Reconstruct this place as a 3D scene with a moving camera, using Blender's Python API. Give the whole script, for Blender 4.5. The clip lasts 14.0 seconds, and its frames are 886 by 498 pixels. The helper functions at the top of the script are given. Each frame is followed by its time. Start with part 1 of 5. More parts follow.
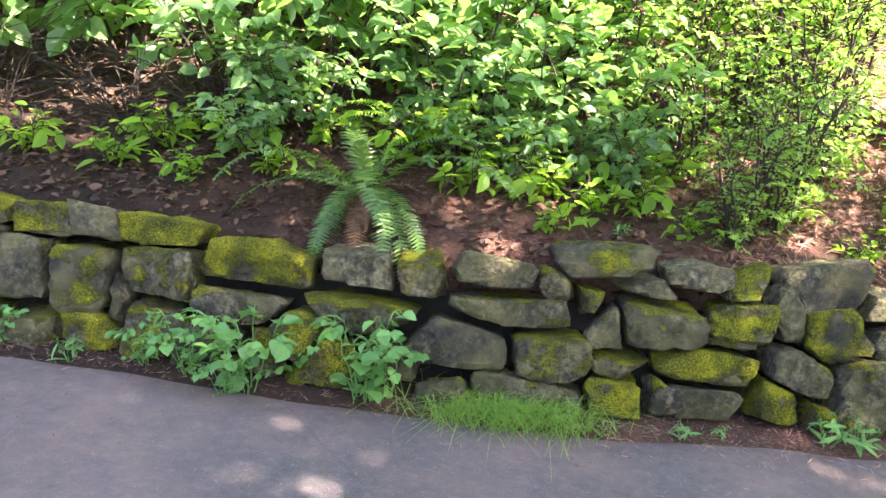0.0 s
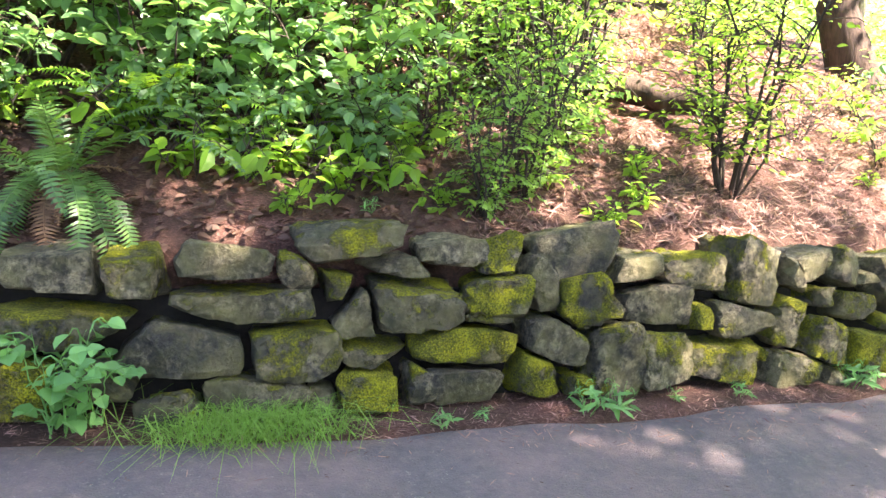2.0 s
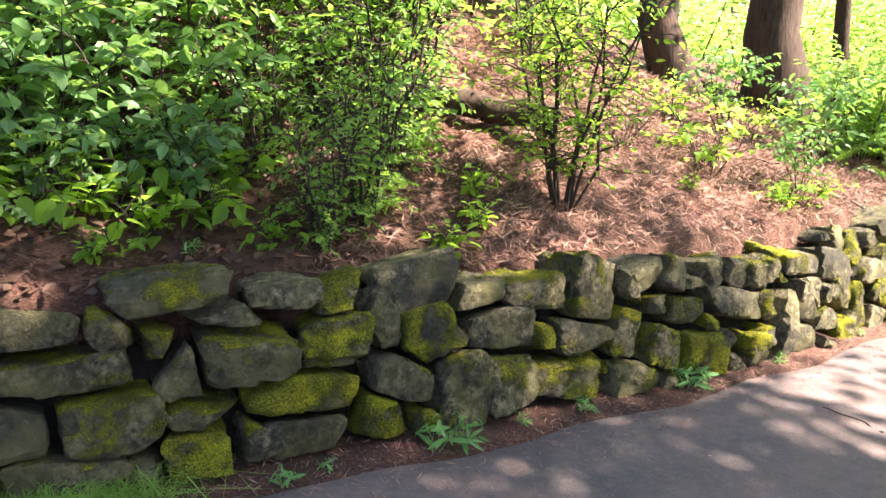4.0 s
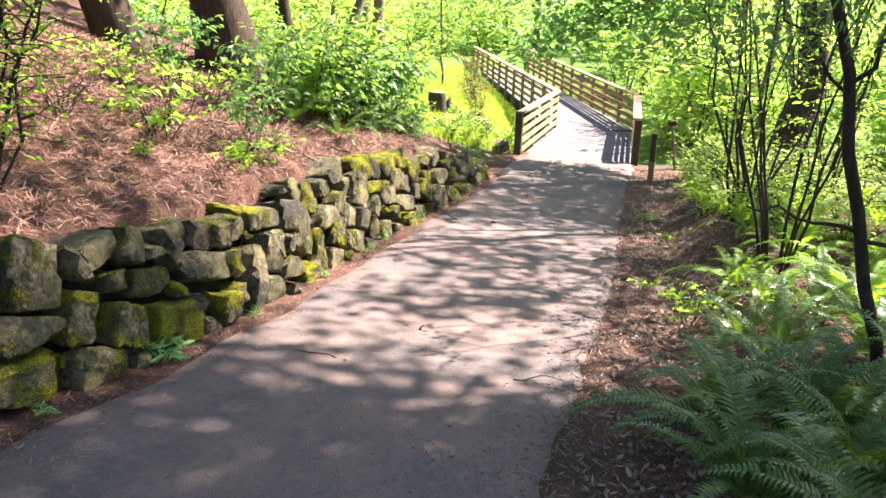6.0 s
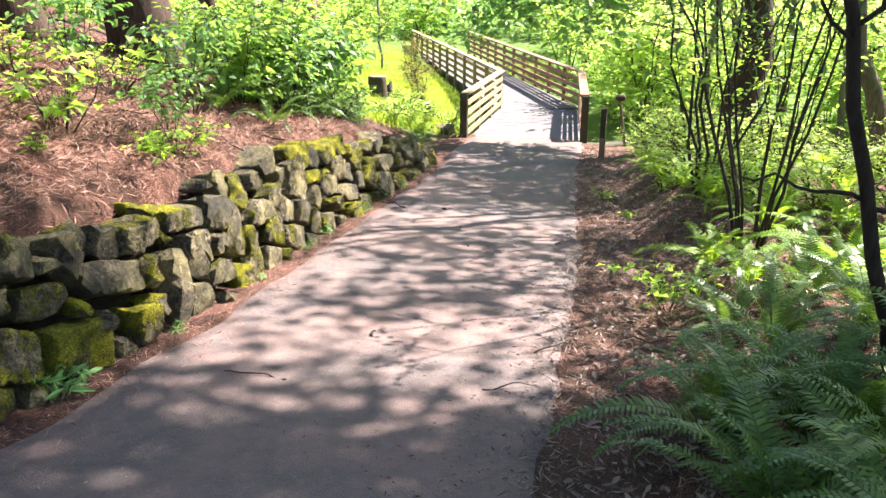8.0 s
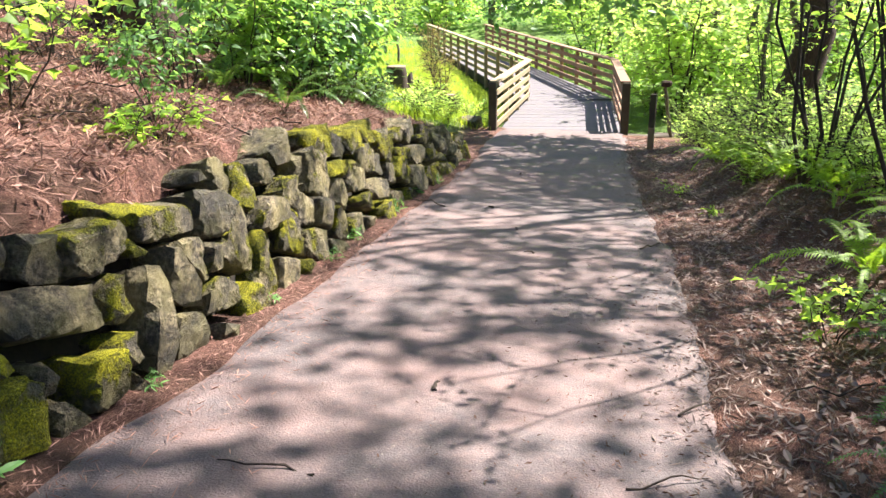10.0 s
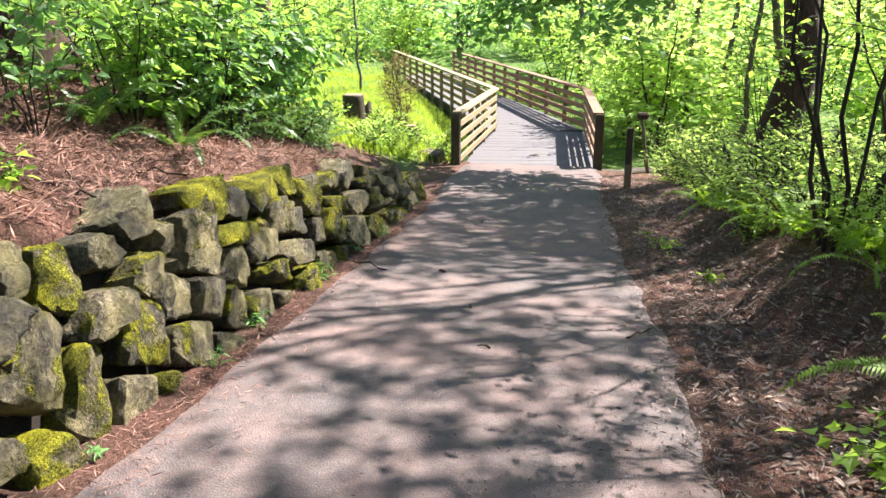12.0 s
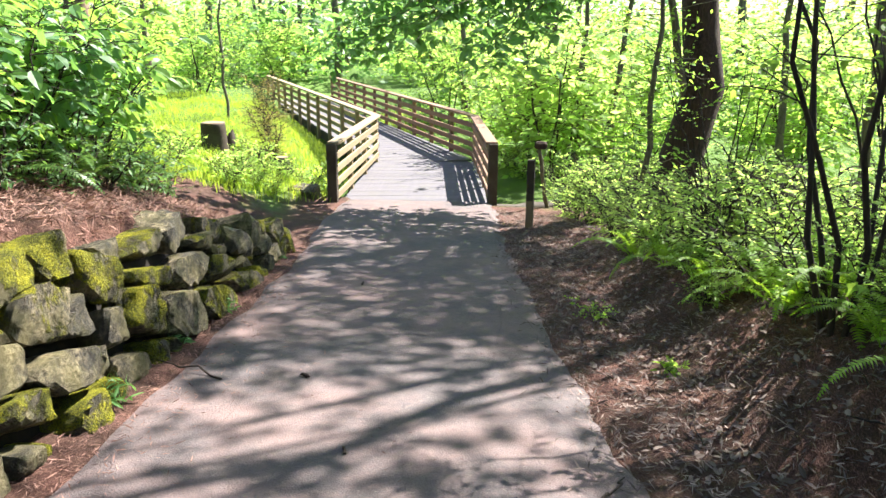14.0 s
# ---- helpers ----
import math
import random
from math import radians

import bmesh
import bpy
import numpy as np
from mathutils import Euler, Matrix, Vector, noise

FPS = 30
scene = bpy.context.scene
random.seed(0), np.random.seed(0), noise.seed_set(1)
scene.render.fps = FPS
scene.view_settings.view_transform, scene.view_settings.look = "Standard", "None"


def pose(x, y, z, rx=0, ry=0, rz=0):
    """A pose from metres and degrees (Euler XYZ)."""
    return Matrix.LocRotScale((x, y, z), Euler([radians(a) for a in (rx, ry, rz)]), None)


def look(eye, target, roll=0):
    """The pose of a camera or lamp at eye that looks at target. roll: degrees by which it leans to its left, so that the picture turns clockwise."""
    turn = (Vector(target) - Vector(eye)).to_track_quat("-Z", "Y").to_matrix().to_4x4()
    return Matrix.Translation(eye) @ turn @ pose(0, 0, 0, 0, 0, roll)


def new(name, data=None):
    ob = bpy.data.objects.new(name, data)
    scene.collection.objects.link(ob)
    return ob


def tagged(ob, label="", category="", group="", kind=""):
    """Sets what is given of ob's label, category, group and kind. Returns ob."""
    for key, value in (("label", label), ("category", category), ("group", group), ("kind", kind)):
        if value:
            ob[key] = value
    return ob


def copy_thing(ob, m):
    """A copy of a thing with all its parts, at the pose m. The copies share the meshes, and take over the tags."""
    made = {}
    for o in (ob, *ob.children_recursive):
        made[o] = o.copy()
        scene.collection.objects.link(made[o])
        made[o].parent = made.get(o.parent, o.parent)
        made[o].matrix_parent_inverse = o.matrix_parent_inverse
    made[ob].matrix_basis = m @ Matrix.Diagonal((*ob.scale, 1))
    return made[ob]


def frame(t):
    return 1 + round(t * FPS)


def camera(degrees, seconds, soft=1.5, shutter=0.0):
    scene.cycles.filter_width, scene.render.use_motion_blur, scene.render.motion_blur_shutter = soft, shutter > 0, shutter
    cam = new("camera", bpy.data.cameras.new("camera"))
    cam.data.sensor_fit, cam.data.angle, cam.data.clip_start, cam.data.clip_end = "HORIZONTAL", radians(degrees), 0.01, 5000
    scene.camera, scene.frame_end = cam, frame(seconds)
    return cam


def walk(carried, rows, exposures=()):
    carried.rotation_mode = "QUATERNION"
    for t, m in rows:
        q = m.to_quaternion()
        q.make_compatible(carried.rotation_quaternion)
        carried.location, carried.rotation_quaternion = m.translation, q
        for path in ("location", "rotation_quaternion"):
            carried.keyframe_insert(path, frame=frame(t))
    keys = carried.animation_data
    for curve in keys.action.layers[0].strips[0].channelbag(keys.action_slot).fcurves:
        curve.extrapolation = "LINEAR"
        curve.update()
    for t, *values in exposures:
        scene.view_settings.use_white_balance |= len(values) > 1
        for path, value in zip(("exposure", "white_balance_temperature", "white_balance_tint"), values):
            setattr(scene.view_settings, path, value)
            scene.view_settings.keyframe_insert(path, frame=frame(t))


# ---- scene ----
import collections

cam = camera(59.3, 14.0)
PATH = [
    (0, (0.143, -0.086, 1.571), (0.064, 1.848, 1.069), -1.5),
    (0.5, (0.15, 0.104, 1.552), (0.072, 2.039, 1.052), -1.8),
    (1, (0.216, 0.157, 1.513), (0.156, 2.094, 1.02), -2.2),
    (1.5, (0.315, 0.194, 1.459), (0.459, 2.124, 0.956), -2.1),
    (2, (0.367, 0.315, 1.434), (0.841, 2.179, 0.884), -1.2),
    (2.2, (0.383, 0.355, 1.432), (0.941, 2.193, 0.875), -1.0),
    (4.3, (0.531, 0.529, 1.597), (1.45, 2.205, 1.01), -1.0),
    (4.5, (0.535, 0.551, 1.601), (1.544, 2.172, 1.007), -0.6),
    (5, (0.602, 0.532, 1.568), (1.877, 1.943, 0.949), 0.2),
    (5.5, (0.716, 0.467, 1.522), (2.242, 1.589, 0.882), 0.9),
    (6, (0.815, 0.445, 1.492), (2.496, 1.313, 0.845), 1.6),
    (6.5, (0.866, 0.513, 1.444), (2.59, 1.303, 0.808), 1.3),
    (7, (0.93, 0.529, 1.381), (2.669, 1.28, 0.74), 1.0),
    (7.5, (1.106, 0.569, 1.353), (2.845, 1.306, 0.695), 0.6),
    (7.7, (1.204, 0.624, 1.347), (2.936, 1.366, 0.676), 0.1),
    (9.8, (2.384, 1.512, 0.88), (4.105, 2.274, 0.204), -0.9),
    (10, (2.496, 1.583, 0.875), (4.213, 2.358, 0.201), -1.1),
    (10.5, (2.782, 1.656, 0.901), (4.502, 2.435, 0.24), -1.2),
    (11, (3.139, 1.76, 0.866), (4.869, 2.539, 0.231), -1.2),
    (11.5, (3.453, 1.831, 0.818), (5.199, 2.586, 0.2), -1.0),
    (12, (3.881, 1.929, 0.769), (5.645, 2.645, 0.155), -0.5),
    (12.5, (4.259, 2.043, 0.753), (6.043, 2.725, 0.159), -0.4),
    (13, (4.708, 2.142, 0.698), (6.523, 2.761, 0.131), -0.1),
    (13.5, (5.17, 2.365, 0.623), (7.027, 2.864, 0.071), 0.3),
    (14, (5.592, 2.476, 0.569), (7.464, 2.919, 0.019), 0.4),
]
walk(cam, [(t, look(eye, target, roll)) for t, eye, target, roll in PATH],
     ((0.0, 4.2, 6900, 20), (1.5, 4.3, 6800, 20), (2.0, 4.15, 6750, 20), (3.2, 3.4, 6900, 18), (4.4, 3.05, 6900, 18), (5.0, 2.75, 6850, 18), (6.0, 2.65, 6700, 18), (7.5, 2.65, 6600, 18), (10.0, 2.35, 6400, 17), (12.0, 2.18, 6300, 15), (14.0, 2.3, 6150, 13)))

# ---- world, sun, exposure ----
SUN_AZ, SUN_EL = radians(-28.0), radians(48.0)     # the sun stands ahead and to the right of the path
to_sun = Vector((math.cos(SUN_AZ) * math.cos(SUN_EL), math.sin(SUN_AZ) * math.cos(SUN_EL), math.sin(SUN_EL)))
world = bpy.data.worlds.new("sky")
scene.world = world
world.use_nodes = True
wn = world.node_tree
sky = wn.nodes.new("ShaderNodeTexSky")
sky.sky_type, sky.sun_disc = "NISHITA", False
sky.sun_elevation, sky.sun_rotation = SUN_EL, radians(90.0) - SUN_AZ
wn.links.new(sky.outputs[0], wn.nodes["Background"].inputs[0])
wn.nodes["Background"].inputs[1].default_value = 0.054
sun = new("sun", bpy.data.lights.new("sun", "SUN"))
sun.data.energy, sun.data.angle, sun.data.color = 5.0, radians(0.55), (1.0, 0.93, 0.8)
sun.matrix_world = look((0, 0, 30), Vector((0, 0, 30)) - to_sun)

# ---- materials ----


class Mat:
    """A node material with short ways to add nodes."""

    def __init__(self, name):
        self.m = bpy.data.materials.new(name)
        self.m.use_nodes = True
        self.t = self.m.node_tree
        self.b = self.t.nodes["Principled BSDF"]
        self.out = self.t.nodes["Material Output"]
        self.b.inputs["Specular IOR Level"].default_value = 0.3

    def node(self, kind, **sockets):
        n = self.t.nodes.new("ShaderNode" + kind)
        for k, v in sockets.items():
            self.put(n.inputs[k.replace("_", " ")], v)
        return n

    def put(self, socket, v):
        if isinstance(v, bpy.types.NodeSocket):
            self.t.links.new(v, socket)
        else:
            socket.default_value = v

    def coords(self, kind="Object"):
        return self.t.nodes.new("ShaderNodeTexCoord").outputs[kind] if kind != "World" else self.t.nodes.new("ShaderNodeNewGeometry").outputs["Position"]

    def noise(self, vec, scale, detail=4.0, rough=0.6):
        return self.node("TexNoise", Vector=vec, Scale=scale, Detail=detail, Roughness=rough).outputs["Fac"]

    def ramp(self, fac, *stops):
        n = self.t.nodes.new("ShaderNodeValToRGB")
        self.put(n.inputs[0], fac)
        e = n.color_ramp.elements
        while len(e) < len(stops):
            e.new(0.5)
        for el, (p, c) in zip(e, stops):
            el.position, el.color = p, (*c, 1.0) if not isinstance(c, float) else (c, c, c, 1.0)
        return n.outputs[0]

    def mix(self, fac, a, b, mode="MIX"):
        n = self.t.nodes.new("ShaderNodeMix")
        n.data_type, n.blend_type = "RGBA", mode
        for s, v in ((n.inputs[0], fac), (n.inputs[6], a), (n.inputs[7], b)):
            if isinstance(v, tuple):
                v = (*v, 1.0)
            self.put(s, v)
        return n.outputs[2]

    def maths(self, op, a, b=0.0):
        n = self.t.nodes.new("ShaderNodeMath")
        n.operation = op
        self.put(n.inputs[0], a), self.put(n.inputs[1], b)
        return n.outputs[0]

    def bump(self, height, strength, dist=0.01, after=None):
        n = self.node("Bump", Height=height, Strength=strength, Distance=dist)
        if after is not None:
            self.put(n.inputs["Normal"], after)
        return n.outputs[0]

    def finish(self, colour, rough=0.8, normal=None):
        self.put(self.b.inputs["Base Color"], colour if not isinstance(colour, tuple) else (*colour, 1.0))
        self.put(self.b.inputs["Roughness"], rough)
        if normal is not None:
            self.put(self.b.inputs["Normal"], normal)
        return self.m


def leaf_material(name, dark, light, through_leaf, gloss=0.45, share=0.5):
    """Leaves that let light through; hue varies from leaf to leaf and in patches."""
    m = Mat(name)
    island = m.t.nodes.new("ShaderNodeNewGeometry").outputs["Random Per Island"]
    patch = m.noise(m.coords("World"), 1.3, 3.0)
    f = m.maths("MULTIPLY_ADD", island, 0.6)
    f.node.inputs[2].default_value = 0.0
    f = m.maths("ADD", f, m.maths("MULTIPLY", patch, 0.45))
    col = m.ramp(f, (0.12, dark), (0.9, light))
    m.finish(col, gloss)
    m.b.inputs["Specular IOR Level"].default_value = 0.4
    tr = m.node("BsdfTranslucent", Color=m.mix(0.6, col, through_leaf))
    mixer = m.node("MixShader", Fac=share)
    m.t.links.new(m.b.outputs[0], mixer.inputs[1])
    m.t.links.new(tr.outputs[0], mixer.inputs[2])
    m.t.links.new(mixer.outputs[0], m.out.inputs[0])
    return m.m


def bark_material(name, dark, light, moss=0.0):
    m = Mat(name)
    p = m.coords("World")
    st = m.node("Mapping", Vector=p, Scale=(1.0, 1.0, 0.18)).outputs[0]
    furrow = m.noise(st, 28.0, 6.0, 0.7)
    col = m.ramp(furrow, (0.3, dark), (0.7, light))
    if moss:
        col = m.mix(m.ramp(m.noise(p, 5.0), (0.5, 0.0), (0.7, moss)), col, (0.06, 0.09, 0.02))
    return m.finish(col, 0.9, m.bump(furrow, 0.8, 0.02))


def wood_material(name, dark, light):
    m = Mat(name)
    p = m.coords("Object")
    st = m.node("Mapping", Vector=p, Scale=(1.2, 18.0, 18.0)).outputs[0]
    grain = m.noise(st, 6.0, 6.0, 0.65)
    rnd = m.t.nodes.new("ShaderNodeObjectInfo").outputs["Random"]
    col = m.mix(m.maths("MULTIPLY", rnd, 0.4), m.ramp(grain, (0.25, dark), (0.75, light)), dark)
    col = m.mix(m.ramp(m.noise(m.coords("World"), 3.0), (0.45, 0.0), (0.75, 0.5)), col, (0.12, 0.115, 0.09))
    return m.finish(col, 0.8, m.bump(grain, 0.4, 0.004))


def asphalt_material():
    m = Mat("worn_asphalt")
    p = m.coords("World")
    grit = m.noise(p, 160.0, 3.0, 0.7)
    stone = m.node("TexVoronoi", Vector=p, Scale=110.0).outputs["Distance"]
    wear = m.noise(p, 1.1, 5.0, 0.65)
    col = m.ramp(wear, (0.3, (0.086, 0.073, 0.077)), (0.7, (0.134, 0.111, 0.114)))
    col = m.mix(m.ramp(grit, (0.3, 0.5), (0.65, 0.0)), col, (0.06, 0.055, 0.054))
    col = m.mix(m.ramp(m.noise(p, 60.0, 2.0), (0.66, 0.0), (0.72, 0.5)), col, (0.28, 0.25, 0.22))
    mottle = m.noise(p, 17.0, 8.0, 0.78)
    col = m.mix(m.ramp(mottle, (0.36, 0.6), (0.48, 0.0)), col, (0.06, 0.055, 0.055))
    col = m.mix(m.ramp(mottle, (0.52, 0.0), (0.66, 0.5)), col, (0.215, 0.157, 0.146))
    dust = m.ramp(m.noise(p, 0.9, 10.0, 0.78), (0.42, 0.0), (0.66, 0.65))
    col = m.mix(dust, col, (0.225, 0.145, 0.132))
    crack = m.node("TexVoronoi", Vector=m.mix(0.08, p, m.node("TexNoise", Vector=p, Scale=2.0).outputs["Color"]), Scale=0.45)
    crack.feature = "DISTANCE_TO_EDGE"
    col = m.mix(m.ramp(crack.outputs["Distance"], (0.0, 0.25), (0.004, 0.0)), col, (0.05, 0.046, 0.042))
    return m.finish(col, 0.85, m.bump(m.maths("ADD", m.maths("ADD", grit, stone), m.maths("MULTIPLY", mottle, 0.5)), 0.6, 0.006))


def ground_material():
    """Needle litter beside the path, leaf mould darkened for shade under the shrubs, green turf on the meadow."""
    m = Mat("forest_floor")
    p = m.coords("World")
    x = m.node("SeparateXYZ", Vector=p).outputs[0]
    y = m.node("SeparateXYZ", Vector=p).outputs[1]
    st = m.node("Mapping", Vector=p, Scale=(1.0, 3.0, 1.0), Rotation=(0, 0, 0.6)).outputs[0]
    fine = m.noise(st, 55.0, 5.0, 0.75)
    big = m.noise(p, 2.2, 5.0, 0.65)
    litter = m.ramp(fine, (0.3, (0.03, 0.016, 0.011)), (0.5, (0.12, 0.052, 0.038)), (0.72, (0.38, 0.205, 0.16)))
    litter = m.mix(m.ramp(big, (0.38, 0.75), (0.62, 0.0)), litter, (0.05, 0.03, 0.02))
    # leaf mould, its colour lowered for the shrubs' shade at low x
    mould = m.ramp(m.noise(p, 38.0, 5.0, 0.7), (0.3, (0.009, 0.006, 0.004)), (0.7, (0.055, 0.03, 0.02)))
    west_shade = m.ramp(m.maths("MULTIPLY_ADD", x, 0.2), (0.15, 1.0), (0.62, 0.0))
    col = m.mix(west_shade, litter, mould)
    turf = m.ramp(m.noise(p, 30.0, 5.0), (0.3, (0.035, 0.07, 0.012)), (0.7, (0.12, 0.22, 0.03)))
    far = m.maths("ADD", m.maths("SUBTRACT", m.maths("MULTIPLY", x, 0.5), 7.6), m.maths("MULTIPLY", m.maths("SUBTRACT", m.noise(p, 0.9, 4.0), 0.5), 3.0))
    north = m.maths("ADD", m.maths("MULTIPLY", m.maths("SUBTRACT", y, m.maths("MULTIPLY", x, 0.33)), 1.2), -2.2)
    mask = m.maths("MINIMUM", far, m.maths("MAXIMUM", north, m.maths("SUBTRACT", m.maths("MULTIPLY", x, 0.5), 9.0)))
    mask = m.ramp(mask, (0.0, 0.0), (0.6, 1.0))
    col = m.mix(mask, col, turf)
    return m.finish(col, 0.95, m.bump(m.maths("ADD", fine, big), 0.9, 0.03))


def stone_material():
    """Grey-brown basalt with lichen, and moss that grows in patches, most on the tops."""
    m = Mat("mossy_basalt")
    p = m.coords("World")
    rnd = m.t.nodes.new("ShaderNodeObjectInfo").outputs["Random"]
    geo = m.t.nodes.new("ShaderNodeNewGeometry")
    up = m.node("SeparateXYZ", Vector=geo.outputs["Normal"]).outputs[2]
    g = m.noise(p, 13.0, 10.0, 0.74)
    fine = m.noise(p, 70.0, 4.0, 0.7)
    base = m.ramp(g, (0.36, (0.024, 0.021, 0.018)), (0.5, (0.15, 0.125, 0.083)), (0.65, (0.44, 0.36, 0.215)))
    base = m.mix(m.maths("MULTIPLY", m.maths("FRACT", m.maths("MULTIPLY", rnd, 7.31)), 0.62), base, (0.045, 0.042, 0.039))
    pits = m.noise(p, 34.0, 9.0, 0.75)
    base = m.mix(m.ramp(pits, (0.55, 0.0), (0.68, 0.6)), m.mix(m.ramp(fine, (0.58, 0.0), (0.78, 0.35)), base, (0.33, 0.30, 0.23)), (0.40, 0.34, 0.22))
    base = m.mix(m.ramp(pits, (0.41, 0.9), (0.52, 0.0)), base, (0.018, 0.016, 0.014))
    stain = m.ramp(m.noise(p, 2.6, 6.0, 0.6), (0.4, 0.8), (0.5, 0.0))
    base = m.mix(stain, base, (0.028, 0.027, 0.025))
    base = m.mix(m.ramp(m.noise(p, 4.0, 4.0), (0.45, 0.0), (0.66, 0.5)), base, (0.31, 0.265, 0.11))
    base = m.mix(m.ramp(m.noise(p, 9.0, 6.0, 0.7), (0.44, 0.0), (0.64, 0.45)), base, (0.095, 0.09, 0.03))
    patch = m.noise(p, 5.5, 6.0, 0.66)
    f = m.maths("ADD", patch, m.maths("MULTIPLY", up, 0.12))
    f = m.maths("ADD", f, m.maths("MULTIPLY", m.maths("SUBTRACT", rnd, 0.5), 0.42))
    east = m.ramp(m.maths("MULTIPLY", m.node("SeparateXYZ", Vector=p).outputs[0], 0.1), (0.3, 0.0), (0.5, 1.0))
    f = m.maths("SUBTRACT", f, m.maths("MULTIPLY", east, 0.055))
    f = m.maths("ADD", f, m.maths("MULTIPLY", m.maths("SUBTRACT", fine, 0.5), 0.10))
    moss = m.ramp(f, (0.56, 0.0), (0.66, 1.0))
    tuft = m.noise(p, 120.0, 3.0, 0.8)
    green = m.ramp(m.maths("ADD", m.maths("MULTIPLY", tuft, 0.7), m.maths("MULTIPLY", m.noise(p, 6.0), 0.5)), (0.44, (0.022, 0.026, 0.005)), (0.58, (0.14, 0.145, 0.012)), (0.74, (0.50, 0.47, 0.02)))
    col = m.mix(moss, base, green)
    n = m.bump(m.maths("ADD", g, m.maths("ADD", m.maths("MULTIPLY", fine, 0.3), m.maths("MULTIPLY", pits, 0.5))), 1.0, 0.045)
    n = m.bump(m.maths("MULTIPLY", moss, m.maths("ADD", tuft, m.noise(p, 45.0, 3.0, 0.7))), 1.0, 0.035, n)
    return m.finish(col, m.ramp(moss, (0.0, 0.72), (1.0, 0.95)), n)


ASPHALT, FLOOR, STONE = asphalt_material(), ground_material(), stone_material()
BARK = bark_material("grey_bark", (0.05, 0.044, 0.032), (0.2, 0.175, 0.125), 0.6)
RED_BARK = bark_material("red_brown_bark", (0.014, 0.009, 0.007), (0.08, 0.048, 0.034))
TWIG = bark_material("dark_twig", (0.015, 0.011, 0.009), (0.055, 0.04, 0.03))
RAIL_WOOD = wood_material("weathered_rail_timber", (0.20, 0.145, 0.085), (0.42, 0.33, 0.20))
RED_WOOD = wood_material("red_brown_timber", (0.17, 0.09, 0.06), (0.34, 0.20, 0.13))
DECK_WOOD = wood_material("grey_deck_timber", (0.085, 0.08, 0.094), (0.155, 0.145, 0.162))
DARK_WOOD = wood_material("dark_tarred_timber", (0.028, 0.021, 0.015), (0.085, 0.062, 0.042))
CUT_WOOD = wood_material("cut_stump_wood", (0.16, 0.11, 0.07), (0.34, 0.25, 0.16))
LEAF = leaf_material("broad_leaf", (0.05, 0.14, 0.04), (0.16, 0.32, 0.13), (0.30, 0.56, 0.08))
LEAF_BRIGHT = leaf_material("young_leaf", (0.085, 0.20, 0.025), (0.23, 0.41, 0.055), (0.58, 0.85, 0.1), 0.5, 0.68)
# bank shrub leaf, dark end lowered to put shade into the colour
LEAF_SHADE = leaf_material("shaded_shrub_leaf", (0.035, 0.095, 0.03), (0.19, 0.33, 0.13), (0.34, 0.6, 0.1), 0.4, 0.45)
CONIFER_TAN = leaf_material("yellowed_needles", (0.13, 0.13, 0.035), (0.36, 0.29, 0.1), (0.5, 0.42, 0.1), 0.6, 0.45)
LEAF_MID = leaf_material("fresh_leaf", (0.07, 0.165, 0.03), (0.2, 0.36, 0.085), (0.42, 0.68, 0.08), 0.45, 0.55)
LEAF_DARK = leaf_material("glossy_dark_leaf", (0.045, 0.11, 0.04), (0.13, 0.26, 0.085), (0.25, 0.42, 0.05), 0.5, 0.4)
# one fern in two tones: dark as in shade, yellow-green as in sun
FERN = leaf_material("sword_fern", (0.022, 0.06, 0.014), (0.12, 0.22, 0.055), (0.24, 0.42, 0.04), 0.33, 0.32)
FERN_SUNLIT = leaf_material("sunlit_fern", (0.09, 0.20, 0.02), (0.22, 0.40, 0.04), (0.46, 0.68, 0.03), 0.55, 0.55)
FERN_DEAD = leaf_material("withered_fern", (0.09, 0.045, 0.025), (0.22, 0.13, 0.07), (0.3, 0.15, 0.06), 0.8, 0.3)
GRASS = leaf_material("grass_blade", (0.10, 0.22, 0.03), (0.27, 0.44, 0.09), (0.4, 0.6, 0.08), 0.5, 0.45)
MEADOW = leaf_material("meadow_grass", (0.14, 0.24, 0.02), (0.34, 0.46, 0.06), (0.6, 0.75, 0.05), 0.55, 0.5)
# pale yellow-green: sunlight and haze on the foliage put into the leaf colour
LEAF_SUNLIT = leaf_material("sunlit_tone_leaf", (0.15, 0.28, 0.04), (0.36, 0.55, 0.12), (0.72, 0.95, 0.2), 0.6, 0.72)
HERB = leaf_material("wall_foot_herb", (0.08, 0.20, 0.06), (0.20, 0.42, 0.13), (0.3, 0.55, 0.08), 0.45, 0.4)
NEEDLE = leaf_material("fallen_needle", (0.035, 0.016, 0.012), (0.42, 0.235, 0.185), (0.3, 0.15, 0.1), 0.8, 0.1)
SHRED = leaf_material("bark_shred", (0.02, 0.014, 0.012), (0.31, 0.23, 0.2), (0.3, 0.2, 0.15), 0.8, 0.1)
DEAD_LEAF = leaf_material("fallen_leaf", (0.016, 0.009, 0.007), (0.13, 0.068, 0.045), (0.3, 0.12, 0.06), 0.7, 0.15)

# ---- ground heights ----


def y_left(x):
    return np.interp(x, (-14, -6, -2.1, 0, 1.4, 3.1, 4.7, 7, 9.7, 12.6, 15, 17.4, 22), (3.9, 3.6, 3.34, 3.2, 3.28, 3.48, 3.76, 4.34, 5.0, 5.68, 6.45, 7.03, 8.0))


